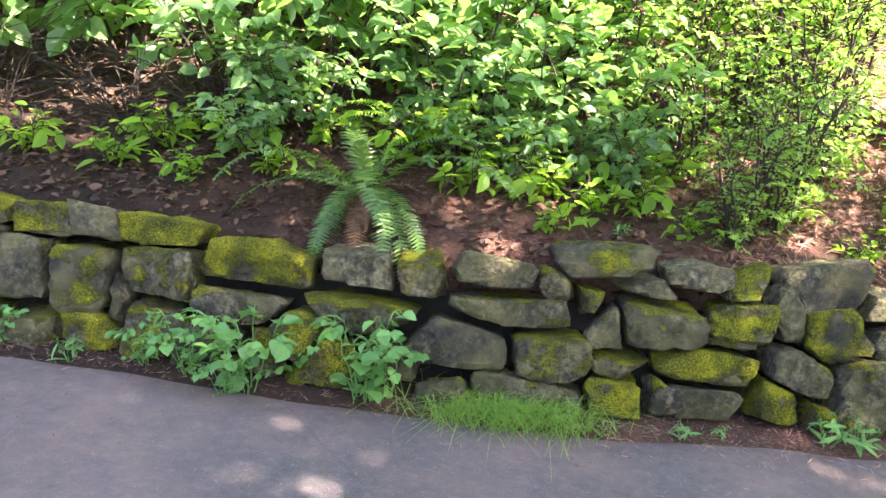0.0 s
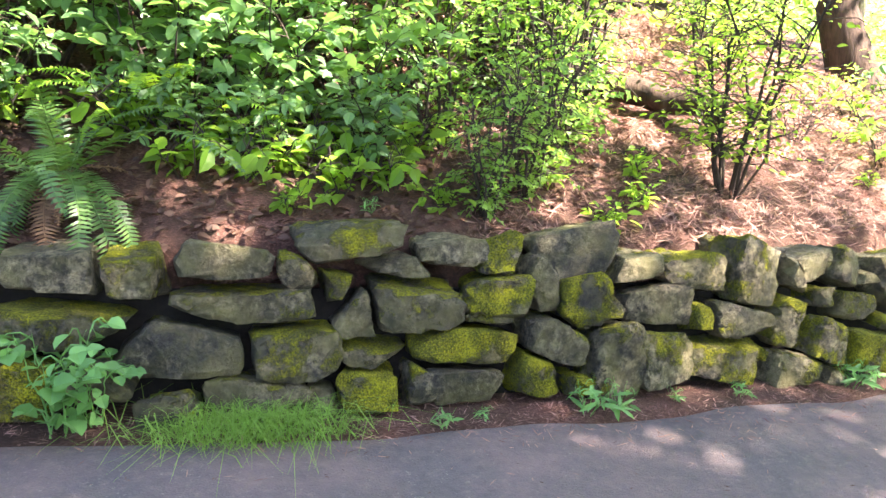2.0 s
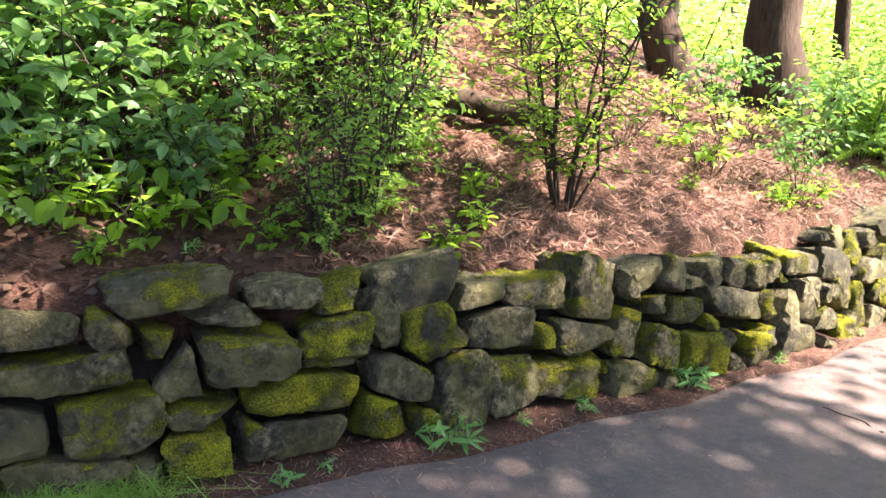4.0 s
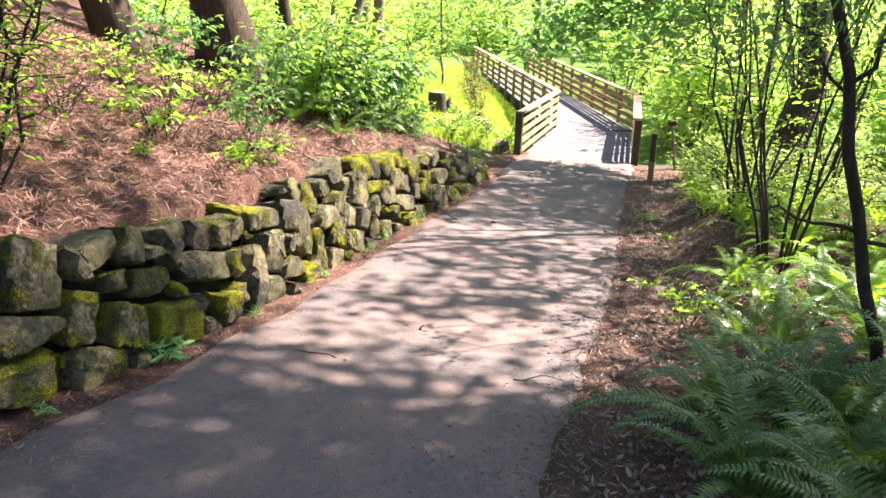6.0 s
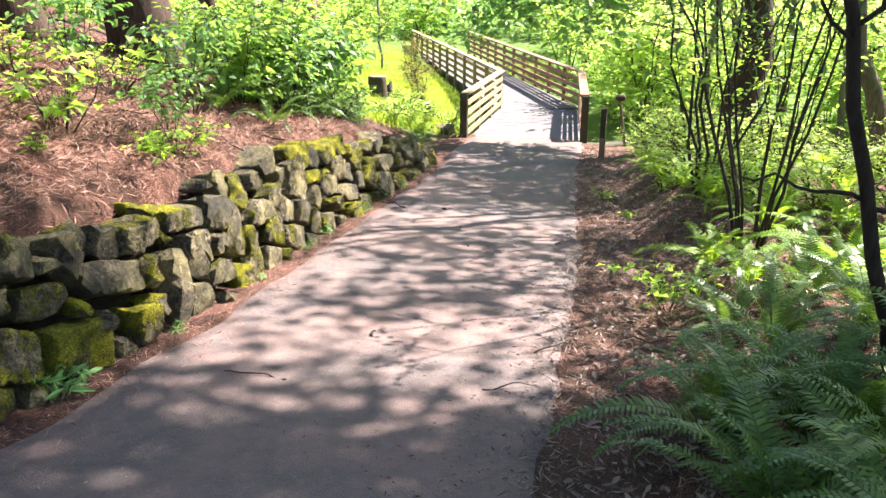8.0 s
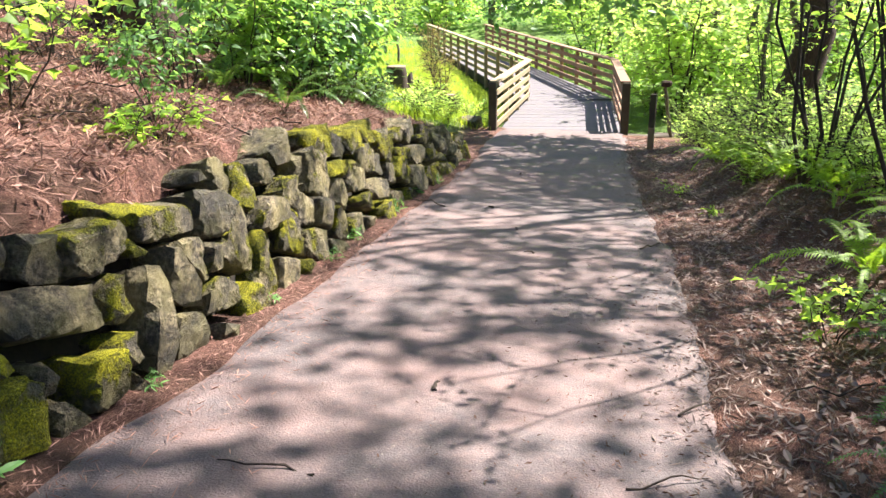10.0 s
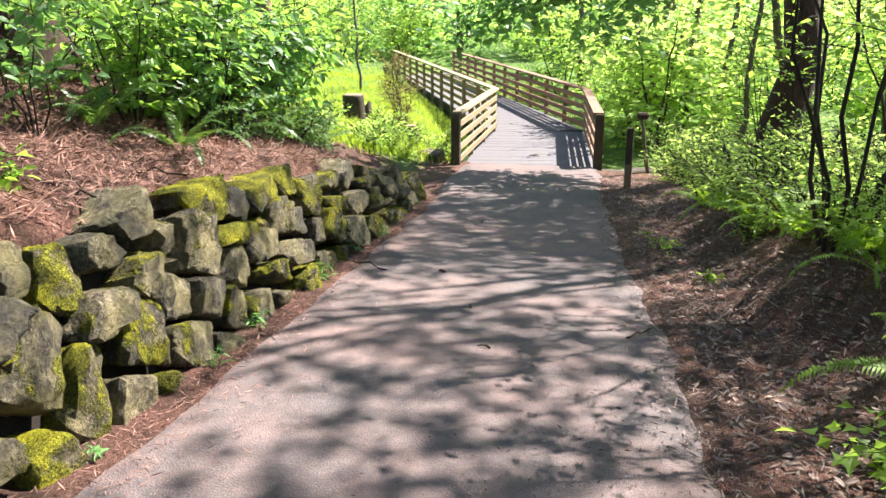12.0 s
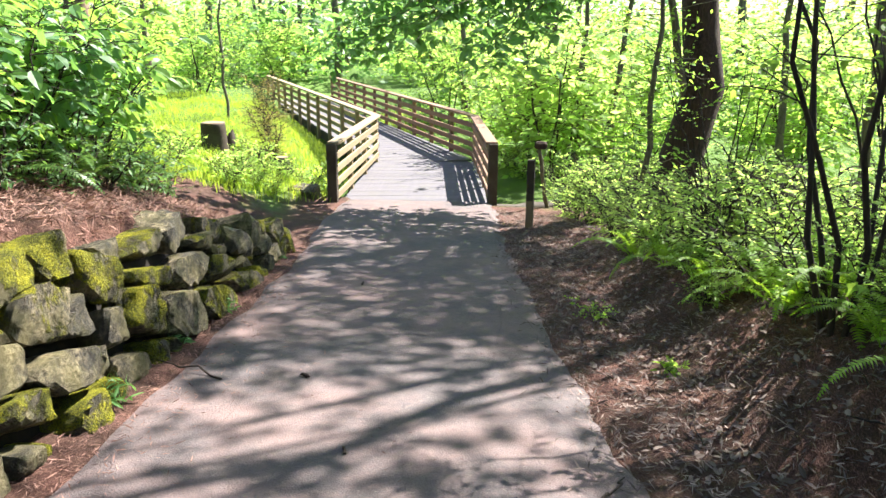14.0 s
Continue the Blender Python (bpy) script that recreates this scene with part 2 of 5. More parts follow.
def y_right(x):
    return np.interp(x, (-14, -4, 0, 1.5, 3.5, 4.7, 6, 8.1, 10.3, 12.3, 15, 17, 18.4, 22), (-1.2, -0.9, -0.45, 0.5, 1.3, 1.53, 1.78, 2.2, 2.8, 3.25, 3.97, 4.42, 4.75, 5.6))


def path_z(x):
    x = np.clip(x, -25, 24)
    return -0.07 - 0.14 * x + 0.0009 * x * x


def wall_h(x):
    return np.interp(x, (-14, 0, 3, 6, 9, 11, 12.4, 13.4), (0.58, 0.58, 0.64, 0.78, 0.78, 0.58, 0.3, 0.0))


def smooth(v, a, b):
    v = np.clip((v - a) / (b - a), 0, 1)
    return v * v * (3 - 2 * v)


BRIDGE = ((17.87, 5.9), (22.87, 7.0), (39.0, 16.8))


def to_bridge(x, y):
    best = np.full(np.shape(x), 99.0)
    for (ax, ay), (bx, by) in zip(BRIDGE, BRIDGE[1:]):
        dx, dy = bx - ax, by - ay
        s = np.clip(((x - ax) * dx + (y - ay) * dy) / (dx * dx + dy * dy), 0, 1)
        best = np.minimum(best, np.hypot(x - ax - s * dx, y - ay - s * dy))
    return best


def ground_z(x, y):
    """Height of the ground, on floats or arrays."""
    x, y = np.asarray(x, float), np.asarray(y, float)
    z = path_z(x)
    d = y - y_left(x)
    rise = np.interp(x, (0, 4, 7, 14), (0.42, 0.4, 0.3, 0.28))
    reach = np.interp(x, (-10, 2, 8, 14, 20), (30, 14, 6, 2.7, 2.6))
    up = wall_h(x) * smooth(d, 0.4, 0.62) + rise * np.clip(d - 0.5, 0, reach)
    r = y_right(x) - y
    hb = np.interp(x, (0, 4, 7, 9, 12, 14, 16), (0.05, 0.1, 0.3, 0.5, 0.5, 0.2, 0.0))
    up = up + hb * smooth(r, 0.45, 1.5)
    rough = 0.03 * np.sin(2.1 * x + 1.3 * np.sin(1.7 * y)) + 0.025 * np.sin(3.3 * y + 1.9 * np.sin(2.3 * x)) + 0.012 * np.sin(9.0 * x + 4 * np.sin(5 * y)) + 0.010 * np.sin(11 * y + 3 * np.sin(7 * x))
    off = np.maximum(d, r)
    up = up + rough * smooth(off, 0.15, 0.9) * (1 + smooth(off, 3, 12) * 2)
    z = z + up - 0.03 * smooth(-off, -0.02, 0.12)
    dip = (1 - smooth(to_bridge(x, y), 1.0, 3.2)) * smooth(x, 18.2, 19.6)
    return z * (1 - dip) + np.minimum(z, -3.0) * dip


def gz(x, y):
    return float(ground_z(x, y))


# ---- mesh helpers ----


def mesh(name, verts, faces, mat, smooth_shade=False):
    me = bpy.data.meshes.new(name)
    verts, faces = np.asarray(verts, np.float32), np.asarray(faces, np.int32)
    k = faces.shape[1]
    me.vertices.add(len(verts)), me.loops.add(faces.size), me.polygons.add(len(faces))
    me.vertices.foreach_set("co", verts.ravel())
    me.loops.foreach_set("vertex_index", faces.ravel())
    me.polygons.foreach_set("loop_start", np.arange(0, faces.size, k, dtype=np.int32))
    me.polygons.foreach_set("use_smooth", np.full(len(faces), smooth_shade))
    me.update(calc_edges=True)
    me.validate()
    me.materials.append(mat)
    return me


def part(name, me, parent=None, label="", m=None):
    ob = new(name, me)
    ob.parent = parent
    if m is not None:
        ob.matrix_basis = m
    return tagged(ob, label)


def thing(name, x, y, z, label, category, group="", rz=0.0):
    ob = new(name)
    ob.empty_display_size = 0.1
    ob.matrix_basis = pose(x, y, z, 0, 0, rz)
    return tagged(ob, label, category, group)


def joined(pieces):
    """Several (verts, faces) of one face size as one."""
    vs, fs, n = [], [], 0
    for v, f in pieces:
        vs.append(np.asarray(v, float)), fs.append(np.asarray(f, int) + n)
        n += len(v)
    return np.concatenate(vs), np.concatenate(fs)


def tube(points, radii, sides=7, wob=0.0, seed=0):
    """A tapered limb along points, closed at the tip."""
    p = np.asarray(points, float)
    r = np.asarray(radii, float)
    rng = np.random.default_rng(seed)
    tang = np.gradient(p, axis=0)
    tang /= np.linalg.norm(tang, axis=1)[:, None] + 1e-9
    ref = np.where(np.abs(tang[:, 2:3]) > 0.9, (1.0, 0, 0), (0, 0, 1.0))
    a = np.cross(tang, ref)
    a /= np.linalg.norm(a, axis=1)[:, None] + 1e-9
    b = np.cross(tang, a)
    ang = np.linspace(0, 2 * np.pi, sides, endpoint=False)
    rr = r[:, None] * (1 + wob * rng.normal(size=(len(p), sides)))
    v = p[:, None] + rr[..., None] * (np.cos(ang)[None, :, None] * a[:, None] + np.sin(ang)[None, :, None] * b[:, None])
    i, j = np.meshgrid(np.arange(len(p) - 1), np.arange(sides), indexing="ij")
    j2 = (j + 1) % sides
    f = np.stack([i * sides + j, i * sides + j2, (i + 1) * sides + j2, (i + 1) * sides + j], -1).reshape(-1, 4)
    return v.reshape(-1, 3), f


def bend(a, b, n=6, sag=0.0, wob=0.05, seed=0):
    """Points from a to b, bowed and uneven."""
    rng = np.random.default_rng(seed)
    a, b = np.asarray(a, float), np.asarray(b, float)
    t = np.linspace(0, 1, n)[:, None]
    p = a + (b - a) * t
    w = rng.normal(size=(n, 3)) * wob * np.linalg.norm(b - a)
    w[0] = w[-1] = 0
    p += w * 0.5
    p[:, 2] += sag * 4 * (t * (1 - t))[:, 0]
    return p


def leaves(pos, way, size, rng, droop=0.2, narrow=0.5, lobes=False, fold=0.18):
    """Leaves (verts, quads) at pos that point along way: two halves with a rounded outline, folded along the rib."""
    n = len(pos)
    way = way + rng.normal(size=(n, 3)) * 0.25
    way[:, 2] -= droop
    way /= np.linalg.norm(way, axis=1)[:, None] + 1e-9
    up = np.tile((0.0, 0.0, 1.0), (n, 1)) + rng.normal(size=(n, 3)) * 0.45
    side = np.cross(way, up)
    side /= np.linalg.norm(side, axis=1)[:, None] + 1e-9
    nor = np.cross(side, way)
    L = (np.asarray(size) * rng.uniform(0.45, 1.3, n))[:, None]
    W = L * narrow * rng.uniform(0.8, 1.2, n)[:, None]
    row = [pos, pos + way * L * 0.48 - nor * L * 0.02, pos + way * L - nor * L * 0.14]
    stations = ((0.14, 0.66), (0.45, 1.02), (0.78, 0.62)) if not lobes else ((0.2, 0.5), (0.45, 1.2), (0.6, 0.45))
    for sign in (1, -1):
        for u, w in stations:
            row.append(pos + way * L * u + side * W * w * 0.5 * sign + nor * W * w * fold - nor * L * 0.1 * u * u)
    k = np.arange(n)[:, None] * 9
    f = np.concatenate([k + np.array([q]) for q in ([0, 3, 4, 1], [1, 4, 5, 2], [0, 1, 7, 6], [1, 2, 8, 7])])
    return np.stack(row, 1).reshape(-1, 3), f


def simple_leaves(pos, way, size, rng, droop=0.2, narrow=0.5):
    """Leaves too small or far for a fold: one kite each."""
    n = len(pos)
    way = way + rng.normal(size=(n, 3)) * 0.15
    way[:, 2] -= droop
    way /= np.linalg.norm(way, axis=1)[:, None] + 1e-9
    side = np.cross(way, np.tile((0.0, 0.0, 1.0), (n, 1)) + rng.normal(size=(n, 3)) * 0.45)
    side /= np.linalg.norm(side, axis=1)[:, None] + 1e-9
    L = (np.asarray(size) * rng.uniform(0.6, 1.25, n))[:, None]
    W = L * narrow * 0.5 * rng.uniform(0.8, 1.2, n)[:, None]
    v = np.stack([pos, pos + way * L * 0.45 + side * W, pos + way * L, pos + way * L * 0.45 - side * W], 1)
    return v.reshape(-1, 3), np.arange(n)[:, None] * 4 + np.array([[0, 1, 2, 3]])


def blades(pos, height, width, rng, lean=0.5):
    """Grass blades (verts, quads): two bent segments each."""
    n = len(pos)
    az = rng.uniform(0, 2 * np.pi, n)
    out = np.stack([np.cos(az), np.sin(az), np.zeros(n)], 1)
    side = np.stack([-np.sin(az), np.cos(az), np.zeros(n)], 1)
    h = (height * rng.uniform(0.5, 1.2, n))[:, None]
    l = lean * rng.uniform(0.2, 1.2, n)[:, None]
    w = width * rng.uniform(0.6, 1.2, n)[:, None]
    up = np.array((0, 0, 1.0))
    mid = pos + up * h * 0.6 + out * h * l * 0.35
    tip = pos + up * h * (1 - 0.3 * l) + out * h * l
    v = np.stack([pos - side * w / 2, pos + side * w / 2, mid + side * w * 0.4, mid - side * w * 0.4, tip + side * w * 0.06, tip - side * w * 0.06], 1)
    k = np.arange(n)[:, None] * 6
    f = np.concatenate([k + np.array([[0, 1, 2, 3]]), k + np.array([[3, 2, 4, 5]])])
    return v.reshape(-1, 3), f


def box(sx, sy, sz, bevel=0.0, c=(0, 0, 0)):
    bm = bmesh.new()
    bmesh.ops.create_cube(bm, size=1.0)
    for v in bm.verts:
        v.co = Vector((v.co.x * sx + c[0], v.co.y * sy + c[1], v.co.z * sz + c[2]))
    if bevel:
        bmesh.ops.bevel(bm, geom=bm.edges[:], offset=bevel, segments=1, affect="EDGES")
    return bm


def bm_mesh(name, bm, mat):
    me = bpy.data.meshes.new(name)
    bm.to_mesh(me)
    bm.free()
    me.materials.append(mat)
    return me


# ---- ground and path ----
def axis(near_a, near_b, step, far_a, far_b):
    out = list(np.arange(near_a, near_b + 1e-6, step))
    s = step
    while out[-1] < far_b:
        s *= 1.25
        out.append(out[-1] + s)
    s = step
    while out[0] > far_a:
        s *= 1.25
        out.insert(0, out[0] - s)
    return np.array(out)


gx, gy = axis(-4, 20, 0.09, -400, 600), axis(-3.0, 9.5, 0.07, -400, 400)
X, Y = np.meshgrid(gx, gy, indexing="ij")
Z = ground_z(X, Y)
nx, ny = len(gx), len(gy)
i, j = np.meshgrid(np.arange(nx - 1), np.arange(ny - 1), indexing="ij")
k = (i * ny + j).ravel()
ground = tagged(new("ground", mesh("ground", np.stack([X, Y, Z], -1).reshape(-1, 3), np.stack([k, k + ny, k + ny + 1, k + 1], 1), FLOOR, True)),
                "reddish needle litter, leaf mould darkened for shade, and turf on a wooded slope", "ground", kind="structure")

px = np.arange(-14, 17.9, 0.08)
rows, across = [], np.linspace(0, 1, 24)
for x in px:
    wob = 0.02 * math.sin(5.1 * x) + 0.012 * math.sin(12.3 * x + 1)
    a = float(y_right(x)) + 0.018 * math.sin(3.7 * x) + wob
    a += 0.035 * noise.noise(Vector((x * 2.7, 0, 3))) + 0.035 * noise.noise(Vector((x * 9, 0, 7)))
    b = float(y_left(x)) + 0.03 * math.sin(4.4 * x + 2) + wob * 0.6
    for s in across:
        edge = min(s, 1 - s)
        rows.append((x + 0.39 * (1 - s) * smooth(x, 12, 17.8), a + (b - a) * s, path_z(x) + 0.012 * min(1, edge * 12) - 0.03 * (edge == 0)))
n = len(across)
i, j = np.meshgrid(np.arange(len(px) - 1), np.arange(n - 1), indexing="ij")
k = (i * n + j).ravel()
path = tagged(new("path", mesh("path", rows, np.stack([k, k + n, k + n + 1, k + 1], 1), ASPHALT, True)),
              "grey worn asphalt footpath dusted with needles and fallen twigs", "path", kind="structure")

# ---- dry stone wall ----
def stone_mesh(name, w, h, d, seed, mat=STONE, fine=4, lean=0.0, sides=()):
    """An angular, worn block: a ball pushed out to a set of tilted planes. sides: planes (x, z, distance) where it meets its neighbours."""
    rng = np.random.default_rng(seed)
    bm = bmesh.new()
    bmesh.ops.create_icosphere(bm, subdivisions=fine, radius=1.0)
    v = np.array([x.co for x in bm.verts])
    f = np.array([[x.index for x in t.verts] for t in bm.faces])
    bm.free()
    c, s = math.cos(radians(lean)), math.sin(radians(lean))
    planes = [((c, 0, -s), w / 2), ((-c, 0, s), w / 2), ((s, 0, c), h / 2), ((-s, 0, -c), h / 2), ((0, 1, 0), d / 2), ((0, -1, 0), d / 2)]
    planes = [(np.array(n, float) + rng.normal(size=3) * 0.13, q) for n, q in planes]
    for _ in range(2):      # chipped corners seen from the front
        a = rng.uniform(0, 2 * math.pi)
        n = np.array((math.cos(a), 0, math.sin(a)))
        e = w / 2 * abs(n[0]) + h / 2 * abs(n[2])
        planes.append((n + rng.normal(size=3) * 0.12, e * rng.uniform(0.84, 0.98)))
    for _ in range(3):      # broken facets of the face
        a = rng.uniform(0, 2 * math.pi)
        t = rng.uniform(0.12, 0.7)
        n = np.array((math.cos(a) * t, -1.0, math.sin(a) * t))
        n /= np.linalg.norm(n)
        e = w / 2 * abs(n[0]) + h / 2 * abs(n[2]) + d / 2 * abs(n[1])
        planes.append((n, e * rng.uniform(0.74, 0.96)))
    for x, z, q in sides:
        planes.append((np.array((x, 0.06 + rng.normal() * 0.12, z)), q))
    nrm = np.array([n / np.linalg.norm(n) for n, q in planes])
    dist = np.array([q for n, q in planes])
    q = np.maximum(v @ nrm.T, 0) / dist
    big = q.max(1)
    r = 1 / (big * ((q / big[:, None]) ** 80).sum(1) ** (1 / 80))
    p = v * r[:, None]
    o = Vector(rng.uniform(0, 50, 3))
    bump = np.array([noise.fractal(Vector(x * 9) + o, 0.7, 2.2, 6) for x in p]) * 0.017 + np.array([noise.noise(Vector((x[0] * 6, x[1] * 6, x[2] * 20)) + o) for x in p]) * 0.005
    me = mesh(name, p + v * bump[:, None], f, mat, True)
    me.set_sharp_from_angle(angle=radians(24))
    return me


wall = thing("stone_wall", 0, 0, 0, "low dry-laid wall of mossy grey-brown basalt boulders along the path", "wall")
tagged(wall, kind="structure")
# each stone: place along x, height of its middle over the path, width, height, lean in degrees
STONES = []
STONES += [(-2.12, 0.33, 0.32, 0.38, 0), (-2.07, 0.11, 0.29, 0.21, 0), (-2.02, 0.57, 0.33, 0.16, 0), (-2.0, 0.41, 0.12, 0.16, 0), (-1.78, 0.36, 0.34, 0.36, 0), (-1.75, 0.15, 0.27, 0.22, 0), (-1.72, 0.59, 0.27, 0.12, 0), (-1.62, 0.27, 0.13, 0.17, 0), (-1.46, 0.19, 0.31, 0.24, 0), (-1.4, 0.58, 0.43, 0.15, 0), (-1.38, 0.44, 0.38, 0.36, 0), (-1.2, 0.17, 0.2, 0.21, 0), (-1.01, 0.34, 0.56, 0.15, 0), (-0.94, 0.5, 0.57, 0.23, 0), (-0.87, 0.15, 0.17, 0.14, 0), (-0.7, 0.24, 0.25, 0.26, 0), (-0.54, 0.15, 0.22, 0.17, 0), (-0.42, 0.54, 0.34, 0.18, 0)]
STONES += [(-0.35, 0.39, 0.55, 0.17, 0), (-0.27, 0.16, 0.24, 0.14, 0), (-0.11, 0.56, 0.26, 0.16, 0), (0.04, 0.3, 0.49, 0.25, 0), (0.23, 0.6, 0.36, 0.13, 0), (0.33, 0.14, 0.35, 0.12, 0), (0.33, 0.46, 0.6, 0.21, 0), (0.51, 0.28, 0.41, 0.23, 0), (0.56, 0.6, 0.14, 0.11, 0), (0.69, 0.53, 0.14, 0.18, 0), (0.77, 0.43, 0.19, 0.19, 0), (0.8, 0.7, 0.43, 0.18, -5), (0.81, 0.14, 0.25, 0.16, 0), (0.85, 0.27, 0.3, 0.14, 0), (0.97, 0.63, 0.31, 0.12, 25), (1.03, 0.14, 0.17, 0.18, 0), (1.08, 0.47, 0.43, 0.27, 0), (1.25, 0.14, 0.31, 0.16, 0)]
STONES += [(1.26, 0.68, 0.27, 0.13, 0), (1.28, 0.29, 0.51, 0.24, -5), (1.38, 0.41, 0.17, 0.08, -30), (1.47, 0.5, 0.35, 0.26, -45), (1.51, 0.65, 0.22, 0.15, -20), (1.62, 0.17, 0.23, 0.23, 0), (1.68, 0.56, 0.22, 0.27, -15), (1.72, 0.33, 0.29, 0.23, 0), (1.89, 0.49, 0.34, 0.26, -12), (1.91, 0.68, 0.42, 0.21, -15), (2.03, 0.23, 0.27, 0.36, 10), (2.23, 0.61, 0.26, 0.14, 0), (2.32, 0.2, 0.25, 0.26, 0), (2.33, 0.44, 0.35, 0.24, 0), (2.6, 0.62, 0.39, 0.21, 0), (2.61, 0.48, 0.13, 0.12, 0), (2.62, 0.29, 0.15, 0.15, 0), (2.7, 0.14, 0.37, 0.29, 0)]
STONES += [(2.85, 0.35, 0.29, 0.2, 0), (2.99, 0.57, 0.35, 0.35, 0), (3.02, 0.22, 0.14, 0.13, 0), (3.19, 0.13, 0.27, 0.18, 0), (3.19, 0.49, 0.17, 0.2, 0), (3.22, 0.33, 0.33, 0.33, 30), (3.44, 0.24, 0.32, 0.21, 0), (3.44, 0.62, 0.26, 0.16, -20), (3.49, 0.04, 0.26, 0.16, 0), (3.51, 0.48, 0.24, 0.17, 0), (3.68, 0.6, 0.23, 0.18, 0), (3.75, 0.37, 0.37, 0.24, 0), (3.84, 0.17, 0.46, 0.41, 10), (3.92, 0.56, 0.31, 0.28, -30), (4.22, 0.59, 0.35, 0.16, 0), (4.23, 0.11, 0.26, 0.24, 0), (4.23, 0.39, 0.47, 0.29, 0), (4.56, 0.55, 0.37, 0.19, 0)]
STONES += [(4.64, 0.23, 0.37, 0.54, -5), (4.96, 0.09, 0.17, 0.23, 0), (5.1, 0.36, 0.14, 0.29, -15), (5.18, 0.58, 0.42, 0.21, 0), (5.29, 0.14, 0.26, 0.23, -30), (5.37, 0.32, 0.13, 0.17, 0), (5.65, 0.32, 0.26, 0.4, 0), (5.67, 0.51, 0.15, 0.18, 0), (5.85, 0.14, 0.19, 0.36, 0), (5.96, 0.4, 0.15, 0.16, 0), (5.97, 0.61, 0.19, 0.27, 5), (6.1, 0.06, 0.2, 0.22, 0), (6.38, 0.26, 0.22, 0.28, 0), (6.39, 0.62, 0.27, 0.24, 0), (6.62, 0.48, 0.2, 0.22, 0), (6.62, 0.74, 0.42, 0.17, -20), (6.73, 0.09, 0.32, 0.23, 0), (6.94, 0.27, 0.29, 0.24, 0)]
STONES += [(6.98, 0.02, 0.24, 0.14, 0), (7.13, 0.52, 0.31, 0.31, 0), (7.28, 0.36, 0.25, 0.16, 0), (7.29, 0.16, 0.28, 0.27, 0), (7.34, 0.77, 0.42, 0.24, 0), (7.55, 0.02, 0.26, 0.14, 0), (7.76, 0.38, 0.35, 0.23, 0), (8.1, 0.24, 0.42, 0.29, 30), (8.18, 0.7, 0.42, 0.21, 0), (8.41, 0.45, 0.42, 0.2, 0), (8.51, 0.62, 0.42, 0.37, -20), (8.75, 0.1, 0.39, 0.18, 0), (8.85, 0.3, 0.4, 0.36, -15), (9.33, 0.57, 0.42, 0.25, 0), (9.42, 0.28, 0.42, 0.34, 0), (9.92, 0.49, 0.42, 0.23, 0), (10.03, 0.14, 0.42, 0.24, 0), (10.42, 0.38, 0.42, 0.32, -20)]
STONES += [(10.7, 0.05, 0.42, 0.19, 0), (10.93, 0.22, 0.42, 0.33, 0), (11.49, 0.27, 0.42, 0.24, 0), (12.15, 0.2, 0.42, 0.21, 0)]
STONES = [q for q in STONES if q[0] < 2.5]      # the eastern stretch is laid with larger, upright blocks
STONES += [(2.6, 0.62, 0.39, 0.17, 6), (2.71, 0.16, 0.43, 0.17, 2), (2.84, 0.37, 0.29, 0.14, 4), (2.98, 0.59, 0.34, 0.28, 13), (3.2, 0.35, 0.2, 0.29, 35), (3.2, 0.12, 0.31, 0.12, 5), (3.27, 0.59, 0.12, 0.15, 4), (3.41, 0.63, 0.21, 0.14, -5), (3.41, 0.26, 0.24, 0.2, 18), (3.5, 0.48, 0.15, 0.11, 0), (3.66, 0.62, 0.17, 0.15, 16), (3.73, 0.42, 0.3, 0.16, 9), (3.82, 0.17, 0.41, 0.25, 8), (3.96, 0.57, 0.14, 0.23, -20), (4.22, 0.39, 0.41, 0.19, 13), (4.28, 0.59, 0.14, 0.12, 8), (4.3, 0.14, 0.22, 0.15, 5)]
STONES += [(4.55, 0.58, 0.32, 0.15, -9), (4.71, 0.25, 0.14, 0.44, 23), (4.92, 0.11, 0.27, 0.17, 10), (5.0, 0.34, 0.2, 0.22, 14), (5.09, 0.6, 0.43, 0.12, 3), (5.09, 0.36, 0.22, 0.21, 8), (5.25, 0.19, 0.32, 0.16, 15), (5.27, 0.36, 0.12, 0.13, 16), (5.45, 0.54, 0.38, 0.2, 4), (5.66, 0.38, 0.38, 0.32, 16), (5.86, 0.18, 0.24, 0.32, 23), (5.95, 0.61, 0.2, 0.22, 2), (6.08, 0.07, 0.32, 0.19, 15), (6.1, 0.44, 0.26, 0.21, 17), (6.33, 0.28, 0.36, 0.27, 18), (6.36, 0.66, 0.3, 0.14, 4), (6.51, 0.53, 0.23, 0.29, 35)]
STONES += [(6.54, 0.73, 0.29, 0.17, -30), (6.67, 0.35, 0.16, 0.25, 18), (6.69, 0.12, 0.34, 0.21, 21), (6.93, 0.29, 0.3, 0.17, 12), (6.97, 0.02, 0.25, 0.12, 17), (7.08, 0.56, 0.35, 0.29, 17), (7.21, 0.16, 0.21, 0.21, 20), (7.37, 0.75, 0.47, 0.19, -1), (7.38, 0.37, 0.22, 0.25, 25), (7.57, 0.53, 0.54, 0.11, 2), (7.65, 0.68, 0.36, 0.18, 12), (7.81, 0.38, 0.47, 0.2, 8), (7.89, 0.23, 0.54, 0.19, 9), (8.11, 0.7, 0.57, 0.18, -3), (8.29, 0.27, 0.51, 0.15, 6), (8.31, 0.55, 0.48, 0.29, 19), (8.5, 0.45, 0.44, 0.18, 10)]
